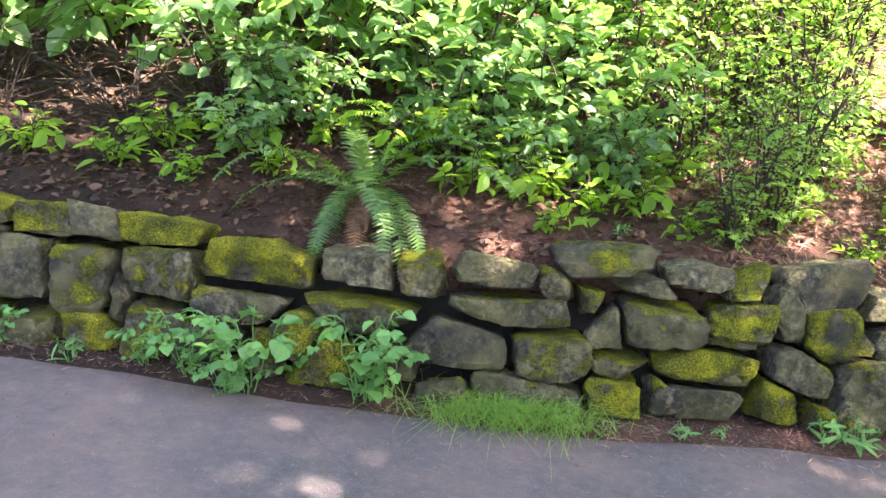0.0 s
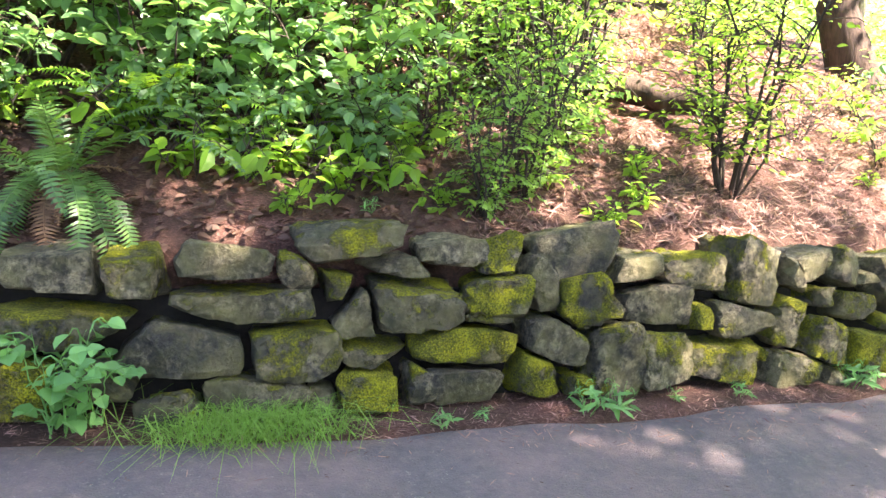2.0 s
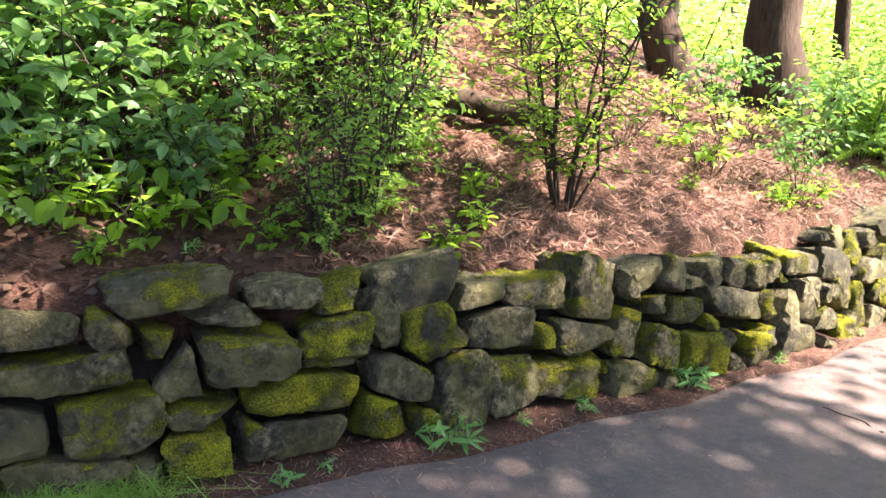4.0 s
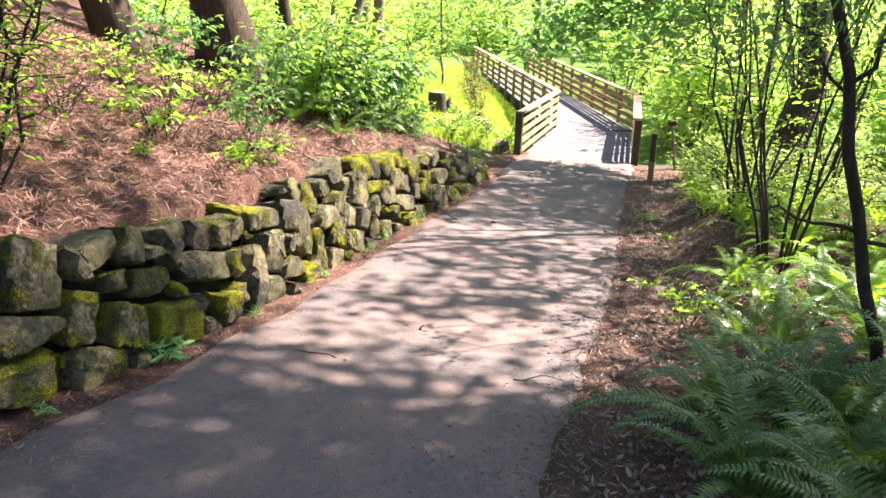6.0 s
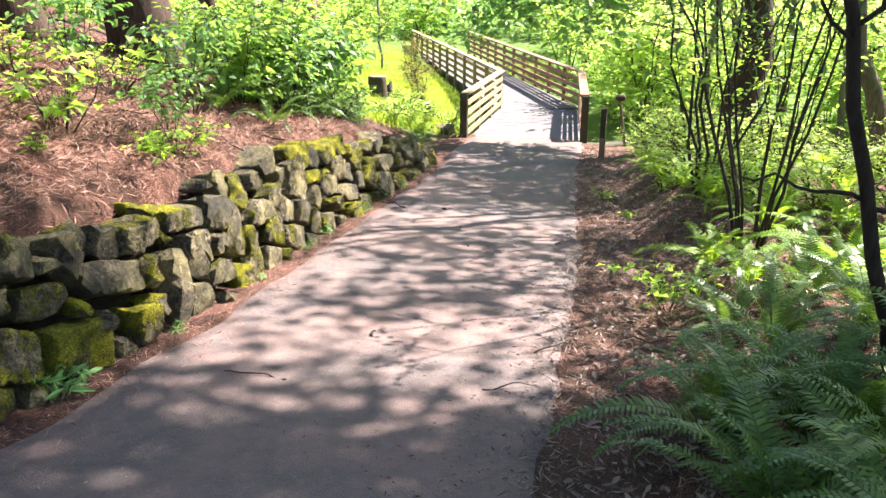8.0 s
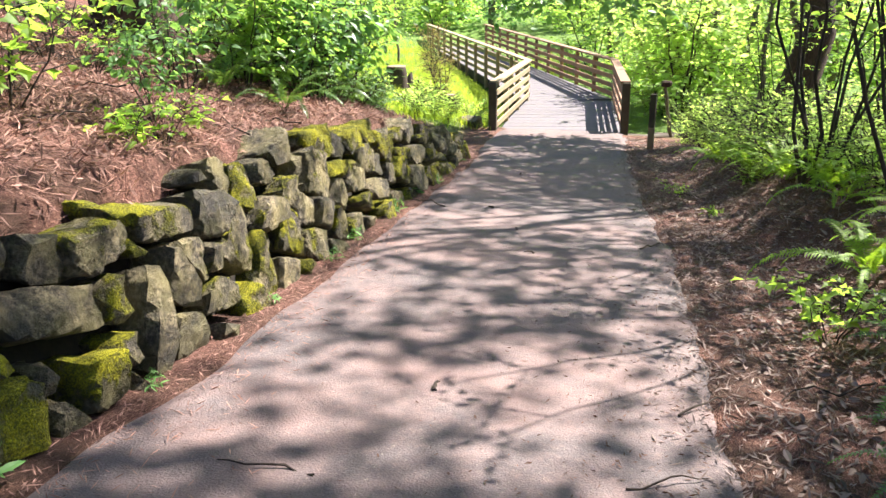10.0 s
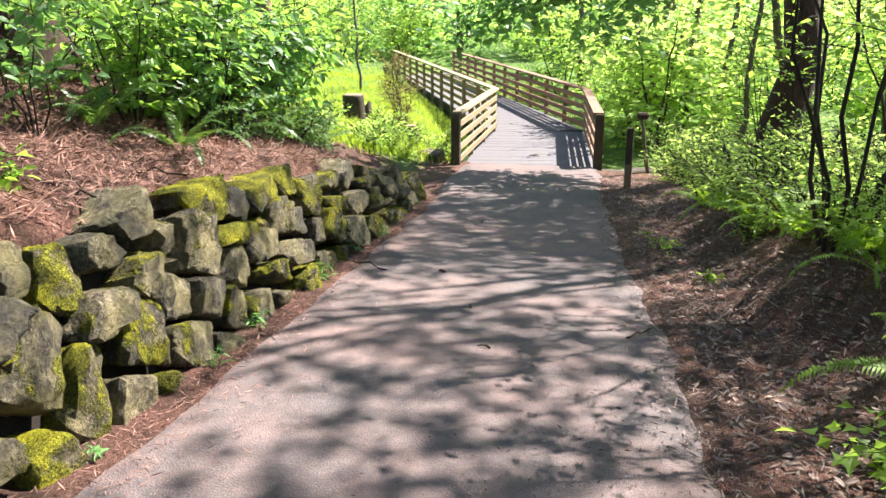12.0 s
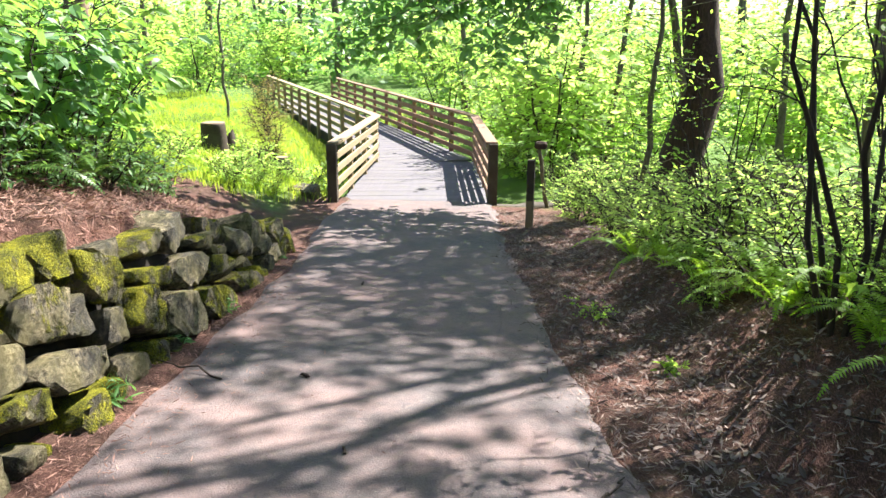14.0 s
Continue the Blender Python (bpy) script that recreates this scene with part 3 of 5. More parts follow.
STONES += [(8.54, 0.73, 0.28, 0.19, 0), (8.82, 0.3, 0.22, 0.24, 7), (8.89, 0.07, 0.39, 0.15, 12), (8.91, 0.55, 0.38, 0.22, 3), (9.11, 0.59, 0.21, 0.19, -8), (9.21, 0.32, 0.3, 0.27, 18), (9.49, 0.46, 0.43, 0.13, 12), (9.62, 0.58, 0.74, 0.12, 6), (9.67, 0.2, 0.45, 0.26, 11), (10.21, 0.35, 0.59, 0.2, -1), (10.35, 0.1, 0.68, 0.21, 9), (10.48, 0.49, 0.33, 0.11, 7), (10.59, 0.27, 0.26, 0.19, 24), (11.16, 0.22, 0.58, 0.14, 10), (11.16, 0.09, 0.7, 0.2, 12), (11.23, 0.36, 0.52, 0.24, 13), (11.84, 0.31, 0.5, 0.27, 17)]
rng = random.Random(5)
for x0, x1 in ((-9.0, -2.2), (11.9, 13.6)):
    x = x0
    while x < x1:
        top = float(wall_h(x)) + 0.06
        z = 0.06
        w = rng.uniform(0.24, 0.42)
        while z < top - 0.05:
            h = min(rng.uniform(0.16, 0.28), top - z + 0.06)
            STONES.append((x + rng.uniform(-0.06, 0.06), z + h / 2 - 0.04, w * rng.uniform(0.9, 1.2), h * 1.06, rng.uniform(-12, 12)))
            z += h * 0.9
        x += w * 0.92
# ---- the pattern of joints: each spot of the wall's face belongs to the stone whose outline is nearest
CELL = 0.015
fx, fz = np.arange(-9.4, 14.0, CELL), np.arange(-0.12, 1.05, CELL)
near, owner = np.full((len(fx), len(fz)), 9.0), np.full((len(fx), len(fz)), -1)


def claim(n, st):
    """Stone n takes the spots that lie nearer to its outline than to any other stone's."""
    x, z, w, h, lean = st
    i0, i1 = np.searchsorted(fx, (x - 0.6, x + 0.6))
    gx_, gz_ = np.meshgrid(fx[i0:i1] - x, fz - z, indexing="ij")
    c, s = math.cos(radians(lean)), math.sin(radians(lean))
    du, dv = np.abs(gx_ * c - gz_ * s) - w / 2, np.abs(gx_ * s + gz_ * c) - h / 2
    q = np.minimum(np.maximum(du, dv), 0) + np.hypot(np.maximum(du, 0), np.maximum(dv, 0))
    win = q < near[i0:i1]
    near[i0:i1][win], owner[i0:i1][win] = q[win], n


for n, st in enumerate(STONES):
    claim(n, st)
# small stones wedged into what the large ones leave open
tops = wall_h(fx) - 0.05
while True:
    open_spots = np.where((fz[None] > 0.03) & (fz[None] < tops[:, None]) & (fx[:, None] > -9) & (fx[:, None] < 12.6), near, 0)
    i, k = np.unravel_index(open_spots.argmax(), open_spots.shape)
    gap = open_spots[i, k]
    if gap < 0.062:
        break
    STONES.append((fx[i], fz[k], gap * rng.uniform(1.1, 1.7), gap * rng.uniform(0.9, 1.4), rng.uniform(-25, 25)))
    claim(len(STONES) - 1, STONES[-1])
owner[near > 0.055] = -1
# the joints: spots where the owner changes
joints = collections.defaultdict(list)
for ax in (0, 1):
    a = owner[:-1] if ax == 0 else owner[:, :-1]
    b = owner[1:] if ax == 0 else owner[:, 1:]
    for i, k in np.argwhere((a != b) & (a >= 0) & (b >= 0)):
        p = (fx[i] + (CELL / 2 if ax == 0 else 0), fz[k] + (CELL / 2 if ax == 1 else 0))
        m, n = sorted((int(a[i, k]), int(b[i, k])))
        joints[m, n].append(p)
planes = collections.defaultdict(list)
for (m, n), pts in joints.items():
    if len(pts) < 4:
        continue
    pts = np.array(pts)
    mid = pts.mean(0)
    ev, evec = np.linalg.eigh(np.cov((pts - mid).T))
    nor = evec[:, 0]
    if nor @ (np.array(STONES[n][:2]) - STONES[m][:2]) < 0:
        nor = -nor
    world_n = np.array((nor[0] + 0.13 * nor[1], nor[1]))      # courses run with the falling path
    for who, sign in ((m, 1), (n, -1)):
        dist = sign * nor @ (mid - STONES[who][:2])
        planes[who].append((sign * world_n[0], sign * world_n[1], max(dist - rng.uniform(0.008, 0.032), 0.03)))

for n, st in enumerate(STONES):
    x, z, w, h, lean = st
    d = rng.uniform(0.36, 0.46)
    y = float(y_left(x)) + 0.05 + 0.4 * max(z, 0) + d * 0.46 + rng.uniform(-0.035, 0.045)
    slope = math.degrees(math.atan2(float(y_left(x + 0.3) - y_left(x - 0.3)), 0.6))
    part("stone", stone_mesh("stone", w + 0.07, h + 0.05, d, n, STONE, 4 if -2.3 < x < 10.0 and w > 0.15 else 3, lean + 7, planes[n]), wall, "", pose(x, y, float(path_z(x)) + z - 0.05, -10, 0, slope))
# earth behind the stones, near-black to paint the shade in the gaps
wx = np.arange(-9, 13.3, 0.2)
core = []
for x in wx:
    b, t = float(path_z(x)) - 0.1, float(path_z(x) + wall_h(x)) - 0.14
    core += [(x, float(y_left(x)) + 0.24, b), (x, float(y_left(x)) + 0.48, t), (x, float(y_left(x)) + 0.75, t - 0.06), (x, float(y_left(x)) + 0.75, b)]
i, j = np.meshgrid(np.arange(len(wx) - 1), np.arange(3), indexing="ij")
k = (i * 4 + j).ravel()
GAP_SHADE = Mat("gap_shade_soil")
GAP_SHADE = GAP_SHADE.finish(GAP_SHADE.ramp(GAP_SHADE.noise(GAP_SHADE.coords("World"), 30.0, 5.0, 0.7), (0.3, (0.006, 0.005, 0.004)), (0.7, (0.02, 0.015, 0.011))), 0.95)
part("earth_fill", mesh("earth_fill", core, np.stack([k, k + 4, k + 5, k + 1], 1), GAP_SHADE), wall, "earth behind the stones, coloured near-black for the shade in the gaps")

# ---- footbridge ----
bridge = thing("footbridge", 17.87, 5.9, -2.35, "weathered timber footbridge with slatted railings that bends away over wet ground", "bridge")
inv = Matrix.Translation((-17.87, -5.9, 2.35))


def deck_z(x):
    return float(np.interp(x, (17.4, 23, 30, 40), (-2.31, -2.44, -2.55, -2.7)))


def beam(name, a, b, w, h, mat, parent, label="", bevel=0.006):
    """A squared timber from a to b (ends on its axis); w across, h upright."""
    a, b = Vector(a), Vector(b)
    d = b - a
    rot = d.to_track_quat("X", "Z").to_matrix().to_4x4()
    me = bm_mesh(name, box(d.length, w, h, bevel), mat)
    return part(name, me, parent, label, inv @ Matrix.Translation((a + b) / 2) @ rot)


def railing(points, count, side, rail_mat, end_post):
    """Posts, four slats and a broad cap from corner to corner."""
    for s, ((ax, ay), (bx, by)) in enumerate(zip(points, points[1:])):
        d = Vector((bx - ax, by - ay, 0)).normalized()
        out = Vector((-d.y, d.x, 0)) * side
        for q in range(count[s] + 1):
            if s and q == 0:
                continue
            u = q / count[s]
            x, y = ax + (bx - ax) * u, ay + (by - ay) * u
            z = deck_z(x)
            first = s == 0 and q == 0
            w = 0.16 if first and end_post else 0.10
            mat = DARK_WOOD if first and end_post else rail_mat
            o = out * 0.055
            me = bm_mesh("post", box(w, w, 1.36 if first else 1.30, 0.012), mat)
            part("post", me, bridge, "dark square end post" if first else "", inv @ pose(x + o.x, y + o.y, z + 0.36 + (0.0 if first else -0.02), 0, 0, math.degrees(math.atan2(d.y, d.x))))
        ext = d * 0.03
        for hgt in (0.17, 0.39, 0.61, 0.83):
            beam("slat", (ax - ext.x, ay - ext.y, deck_z(ax) + hgt), (bx + ext.x, by + ext.y, deck_z(bx) + hgt), 0.04, 0.115, rail_mat, bridge)
        beam("cap_rail", (ax - ext.x + out.x * 0.03, ay - ext.y + out.y * 0.03, deck_z(ax) + 1.045), (bx + ext.x + out.x * 0.03, by + ext.y + out.y * 0.03, deck_z(bx) + 1.045), 0.2, 0.045, rail_mat, bridge)


railing(((17.46, 7.1), (22.5, 8.02), (39.0, 18.6)), (3, 11), 1, RAIL_WOOD, True)
railing(((18.33, 4.70), (23.25, 5.97), (39.4, 15.75)), (3, 11), -1, RED_WOOD, True)
# deck boards lie across the walk, one object each
plank_me = {}
for (ax, ay, bx, by), n0 in (((17.9, 5.9, 22.9, 7.0), 0), ((22.9, 7.0, 39.2, 17.2), 1)):
    L = math.hypot(bx - ax, by - ay)
    ang = math.degrees(math.atan2(by - ay, bx - ax))
    count = int(L / 0.148)
    for q in range(count):
        u = (q + 0.5) / count
        x, y = ax + (bx - ax) * u, ay + (by - ay) * u
        if n0 not in plank_me:
            plank_me[n0] = bm_mesh("plank", box(0.14, 2.5 if n0 == 0 else 2.3, 0.05, 0.005), DECK_WOOD)
        part("plank", plank_me[n0], bridge, "", inv @ pose(x, y, deck_z(x) - 0.025 + 0.002 * math.sin(q * 2.3), 0, 0, ang + 0.2 * math.sin(q * 1.7) + (6 * (1 - u) if n0 == 0 else 0)))
beam("approach_sill", (17.45, 7.2, -2.40), (18.42, 4.62, -2.42), 0.2, 0.14, DARK_WOOD, bridge, "dark timber sill under the deck edge")
for off in (-1.0, 1.0):
    beam("girder", (17.9 - 0.25 * off, 5.9 + off * 1.1, -2.52), (22.9 - 0.3 * off, 7.0 + off, -2.62), 0.15, 0.25, DARK_WOOD, bridge)
    beam("girder", (22.9 - 0.5 * off, 7.0 + off * 0.9, -2.63), (39.2 - 0.5 * off, 17.2 + off * 0.9, -2.9), 0.15, 0.25, DARK_WOOD, bridge)
wing = thing("retaining_log", 18.5, 4.3, -2.5, "dark half-rotten log holding the bank beside the bridge", "log", rz=-20)
part("log", mesh("log", *tube(bend((-0.3, 0.25, 0.06), (1.3, -0.6, -0.02), 8, 0, 0.02, 3), np.full(8, 0.12), 10, 0.05, 2), DARK_WOOD, True), wing)

# ---- plants: kinds ----
def rnd_dirs(rng, n, low=-0.1, high=1.0):
    az = rng.uniform(0, 2 * np.pi, n)
    el = np.arcsin(rng.uniform(low, high, n))
    return np.stack([np.cos(az) * np.cos(el), np.sin(az) * np.cos(el), np.sin(el)], 1)


def bush(name, label, category, h, r, stems, twigs, per_twig, leaf, leaf_mat, seed, group="", narrow=0.55, droop=0.15, stem_r=0.012, bare=0.25, twig_len=0.3, stem_mat=None, lobes=False, skirt=0.0, simple=False):
    """A shrub of several bowed stems, with twigs off them and leaves along every twig."""
    rng = np.random.default_rng(seed)
    top = thing(name, 0, 0, 0, label, category, group)
    stem_mat = stem_mat or TWIG
    twig_v, pos, way = [], [], []
    for s in range(stems):
        az = 2 * math.pi * (s + rng.uniform(-0.3, 0.3)) / stems
        rr = r * rng.uniform(0.35, 0.8)
        tip = np.array((math.cos(az) * rr, math.sin(az) * rr, h * rng.uniform(0.75, 1.0)))
        root = np.array((math.cos(az), math.sin(az), 0)) * r * 0.06
        root[2] = -0.05
        p = bend(root, tip, 8, 0.06 * h, 0.022 if h > 2 else 0.04, seed * 31 + s)
        part("stem", mesh("stem", *tube(p, np.linspace(stem_r * rng.uniform(0.8, 1.2), stem_r * 0.3, 8), 6), stem_mat, True), top)
        for _ in range(max(1, twigs // stems)):
            u = rng.uniform(bare, 1.0)
            q = p[min(6, int(u * 7))] + (p[min(7, int(u * 7) + 1)] - p[min(6, int(u * 7))]) * (u * 7 % 1)
            d = rnd_dirs(rng, 1, -0.25 - skirt, 0.7)[0]
            d[:2] += q[:2] / (r + 1e-6) * 0.5
            d /= np.linalg.norm(d)
            L = twig_len * rng.uniform(0.6, 1.4)
            e = q + d * L
            e[2] = max(e[2], 0.04)
            tp = bend(q, e, 4, 0.03, 0.06, int(rng.integers(1e6)))
            twig_v.append(tube(tp, np.linspace(0.0035, 0.0015, 4) * (1 + stem_r * 20), 4))
            k = rng.integers(max(2, per_twig - 3), per_twig + 3)
            us = np.linspace(0.2, 1.0, k)
            sidew = np.cross(d, (0, 0, 1.0))
            for n, t in enumerate(us):
                pos.append(q + (e - q) * t)
                way.append(d * 0.6 + sidew * (0.9 if n % 2 else -0.9) * (1.05 - t * 0.7))
    tagged(part("twig_spray", mesh("twig_spray", *joined(twig_v), stem_mat), top), kind="stuff")
    lv, lf = simple_leaves(np.array(pos), np.array(way), leaf, rng, droop, narrow) if simple else leaves(np.array(pos), np.array(way), leaf, rng, droop, narrow, lobes)
    tagged(part("leaves", mesh("leaves", lv, lf, leaf_mat), top), kind="stuff")
    return top


def stand(arch, spots, scale=(0.85, 1.2), seed=1, sink=0.0):
    """Copies of a plant at (x, y[, scale]) on the ground, turned at random; the first spot takes the original."""
    rng = random.Random(seed)
    for n, sp in enumerate(spots):
        s = sp[2] if len(sp) > 2 else rng.uniform(*scale)
        m = pose(sp[0], sp[1], gz(sp[0], sp[1]) - sink, rng.uniform(-6, 6), rng.uniform(-6, 6), rng.uniform(0, 360)) @ Matrix.Scale(s, 4)
        if n == 0:
            arch.matrix_basis = m
        else:
            ob = copy_thing(arch, pose(0, 0, 0))
            ob.matrix_basis = m


def frond_mesh(L, lift, droop, mat, seed, pairs=30, wide=0.13, curl=0.0):
    """One fern frond that rises, arches over and droops, with narrow leaflets on both sides."""
    rng = np.random.default_rng(seed)
    n = pairs + 6
    t = np.linspace(0, 1, n)
    el = lift - (lift + droop) * t ** 1.25
    step = L / (n - 1)
    x = np.concatenate([[0], np.cumsum(np.cos(el[:-1]) * step)])
    z = np.concatenate([[0], np.cumsum(np.sin(el[:-1]) * step)])
    yv = curl * t * t * L + 0.012 * L * np.sin(6 * t + seed)
    rach = np.stack([x, yv, z], 1)
    V, F = tube(rach, np.linspace(0.0045, 0.001, n), 4)
    V, F = [V], [F]
    base = len(V[0])
    for i in range(5, n - 1):
        u = (i - 5) / (n - 6)
        ln = wide * L / 0.8 * (min(1.0, 0.55 + u * 2.5) * (1 - u) ** 0.62 + 0.03) * rng.uniform(0.88, 1.08)
        tang = rach[min(i + 1, n - 1)] - rach[i - 1]
        tang /= np.linalg.norm(tang)
        nor = np.array((-tang[2], 0, tang[0]))
        for s in (-1, 1):
            if rng.random() < 0.03:
                continue
            out = np.array((0, s, 0)) * 0.93 + tang * 0.32 + nor * rng.uniform(-0.16, 0.12)
            out /= np.linalg.norm(out)
            w = step * 0.60
            a = rach[i]
            q = np.array([a - tang * w * 0.7, a + tang * w * 0.7 + out * ln * 0.02, a + out * ln * 0.55 + tang * w * 0.55 + nor * 0.004, a + out * ln - nor * ln * 0.12, a + out * ln * 0.5 - tang * w * 0.45 + nor * 0.004])
            V.append(q[[0, 1, 2, 4]]), F.append(np.array([[0, 1, 2, 3]]) + base)
            base += 4
            V.append(q[[4, 2, 3, 3]] + np.array([[0, 0, 0], [0, 0, 0], [0, 0, 0], [1e-4, 0, 1e-4]])), F.append(np.array([[0, 1, 2, 3]]) + base)
            base += 4
    return mesh("frond", np.concatenate(V), np.concatenate(F), mat)


FRONDS = {}


def frond(kind, n):
    key = (kind, n % 5)
    if key not in FRONDS:
        mat = {"green": FERN, "bright": FERN_SUNLIT, "dead": FERN_DEAD, "hang": FERN}[kind]
        L, lift, droop = {"green": (0.8, 1.5, 0.3), "bright": (0.8, 1.4, 0.45), "dead": (0.6, 0.6, 1.3), "hang": (0.72, 0.4, 1.7)}[kind]
        k = n % 5
        FRONDS[key] = frond_mesh(L * (0.85 + 0.08 * k), lift - 0.14 * k, droop + 0.12 * k, mat, 11 * k + len(kind), curl=0.06 * (k - 2), pairs=36, wide=0.125 if kind in ("hang", "dead") else 0.105)
    return FRONDS[key]


def fern(x, y, label, count=13, kind="green", size=1.0, seed=0, dead=2, group="sword ferns", lift_z=0.0):
    rng = random.Random(seed)
    top = thing("sword_fern", x, y, gz(x, y) + lift_z, label, "fern", group)
    for n in range(count):
        az = 360 * n / count + rng.uniform(-14, 14)
        s = size * rng.uniform(0.75, 1.15)
        part("frond", frond(kind, rng.randrange(5)), top, "", pose(0.03 * math.cos(radians(az)), 0.03 * math.sin(radians(az)), 0, rng.uniform(-12, 12), rng.uniform(-16, 22), az) @ Matrix.Scale(s, 4))
    for n in range(dead):
        part("withered_frond", frond("dead", rng.randrange(5)), top, "withered brown frond", pose(0, 0, 0.02, rng.uniform(-10, 10), rng.uniform(0, 25), rng.uniform(0, 360)) @ Matrix.Scale(size * rng.uniform(0.7, 1.0), 4))
    return top


def tall_tree(name, label, x, y, lean, h, r0, crown, seed, bark=BARK, leaf_mat=LEAF_BRIGHT, n_leaves=6000, leaf=0.13, group="woodland trees", limbs=9):
    """A trunk with limbs, and a crown of clumped leaves round crown = (x, y, z, rx, rz) in the world. The crown stays
    above the view and only casts shade.
    """
    rng = np.random.default_rng(seed)
    z0 = gz(x, y)
    top = thing(name, x, y, z0, label, "tree", group)
    tip = np.array((lean[0], lean[1], h))
    p = bend((0, 0, -0.2), tip, 14, 0, 0.018, seed)
    rad = r0 * (1 - 0.75 * np.linspace(0, 1, 14))
    rad[0] *= 1.5
    rad[1] *= 1.08
    part("trunk", mesh("trunk", *tube(p, rad, 16, 0.035, seed), bark, True), top)
    c = np.array(crown[:3]) - np.array((x, y, z0))
    clumps = []
    for q in range(limbs):
        a = p[rng.integers(6, 13)]
        d = rnd_dirs(rng, 1, -0.5, 1.0)[0]
        e = c + d * np.array((crown[3], crown[3], crown[4])) * rng.uniform(0.4, 0.9)
        lp = bend(a, e, 7, 0.3, 0.05, seed * 7 + q)
        part("limb", mesh("limb", *tube(lp, np.linspace(r0 * 0.16, 0.01, 7), 7), bark, True), top)
        clumps += [lp[3], lp[4], lp[5], lp[6], lp[6]]
    for q in range(limbs):
        clumps.append(c + rnd_dirs(rng, 1, -1, 1)[0] * np.array((crown[3], crown[3], crown[4])) * rng.uniform(0.3, 1.0))
    clumps = np.array(clumps)
    pick = clumps[rng.integers(0, len(clumps), n_leaves)]
    pos = pick + rng.normal(size=(n_leaves, 3)) * np.array((0.42, 0.42, 0.25)) * crown[3] / 3.0
    lv, lf = simple_leaves(pos, rnd_dirs(rng, n_leaves, -0.6, 0.4), leaf * 1.08, rng, 0.2, 0.7)
    tagged(part("crown", mesh("crown", lv, lf, leaf_mat), top), kind="stuff")
    return top


def thin_tree(name, label, x, y, lean, h, r0, seed, leaf_mat=LEAF_BRIGHT, n_tw=70, leaf=0.07, bark=BARK, low=0.12):
    """A slender tree with light sprays of leaves all the way up."""
    rng = np.random.default_rng(seed)
    top = thing(name, x, y, gz(x, y), label, "tree", "slender trees")
    p = bend((0, 0, -0.1), (lean[0], lean[1], h), 12, 0, 0.012, seed)
    part("trunk", mesh("trunk", *tube(p, r0 * (1 - 0.7 * np.linspace(0, 1, 12)), 9, 0.03, seed), bark, True), top)
    tw, pos, way = [], [], []
    for _ in range(n_tw):
        u = rng.uniform(low, 1.0)
        q = p[min(10, int(u * 11))] * (1 - (u * 11) % 1) + p[min(11, int(u * 11) + 1)] * ((u * 11) % 1)
        d = rnd_dirs(rng, 1, -0.3, 0.6)[0]
        L = rng.uniform(0.4, 1.3)
        e = q + d * L
        tw.append(tube(bend(q, e, 5, 0.04, 0.06, int(rng.integers(1e6))), np.linspace(0.008, 0.002, 5), 4))
        for t in np.linspace(0.25, 1.0, 9):
            pos.append(q + (e - q) * t + rng.normal(size=3) * 0.06), way.append(d + rng.normal(size=3) * 0.7)
    tagged(part("twig_spray", mesh("twig_spray", *joined(tw), bark), top), kind="stuff")
    lv, lf = leaves(np.array(pos), np.array(way), leaf, rng, 0.2, 0.6)
    tagged(part("leaves", mesh("leaves", lv, lf, leaf_mat), top), kind="stuff")
    return top


# ---- trees ----
tall_tree("conifer", "massive red-brown furrowed trunk among shrubs", 8.8, 7.7, (0.2, 0.3), 14, 0.33, (9.1, 8.4, 10.5, 2.6, 2.5), 1, RED_BARK, LEAF_DARK, 4000, 0.11)
tall_tree("conifer", "stout red-brown trunk at the edge of the mulch bank", 7.4, 8.0, (-0.2, 0.3), 13, 0.21, (7.2, 8.9, 10.5, 2.2, 2.2), 2, RED_BARK, LEAF_DARK, 4000, 0.11)
tall_tree("broadleaf_tree", "grey leaning trunk rising out of the understorey", 10.1, 6.9, (1.6, 0.1), 8, 0.08, (11.4, 7.0, 6.6, 1.4, 1.0), 3, BARK, LEAF, 1500, 0.11)
tall_tree("broadleaf_tree", "dark straight trunk behind the ferns", 10.5, 8.3, (0.3, 0.3), 9, 0.12, (10.9, 9.0, 8.2, 1.6, 1.5), 21, RED_BARK, LEAF, 1200, 0.12)
# added for its crown, out of view, which shades the ferns
tall_tree("broadleaf_tree", "added tree whose crown, out of view, shades path, wall and bank", 12.6, -5.2, (-0.3, 1.0), 11, 0.18, (12.0, -4.1, 10.2, 1.9, 1.4), 22, BARK, LEAF, 4200, 0.15, limbs=14)
tall_tree("broadleaf_tree", "dark leaning trunk behind the shrubs", 14.6, 9.9, (1.6, -0.6), 9, 0.13, (15.5, 9.4, 8.0, 1.6, 1.5), 4, BARK, LEAF, 1500, 0.12)
tall_tree("broadleaf_tree", "big dark trunk leaning slightly, standing in undergrowth", 19.3, 1.45, (1.3, -0.3), 14, 0.36, (19.5, 0.5, 10.5, 3.0, 2.2), 5, RED_BARK, LEAF, 1800, 0.14)
# added trees: crowns out of view, set sunward to dapple path and wall
tall_tree("broadleaf_tree", "added tree whose crown, out of view, shades path, wall and bank", 9.6, -4.6, (-0.5, 1.2), 11, 0.2, (10.1, -1.5, 10.2, 3.0, 1.6), 6, BARK, LEAF, 14000, 0.15, limbs=26)
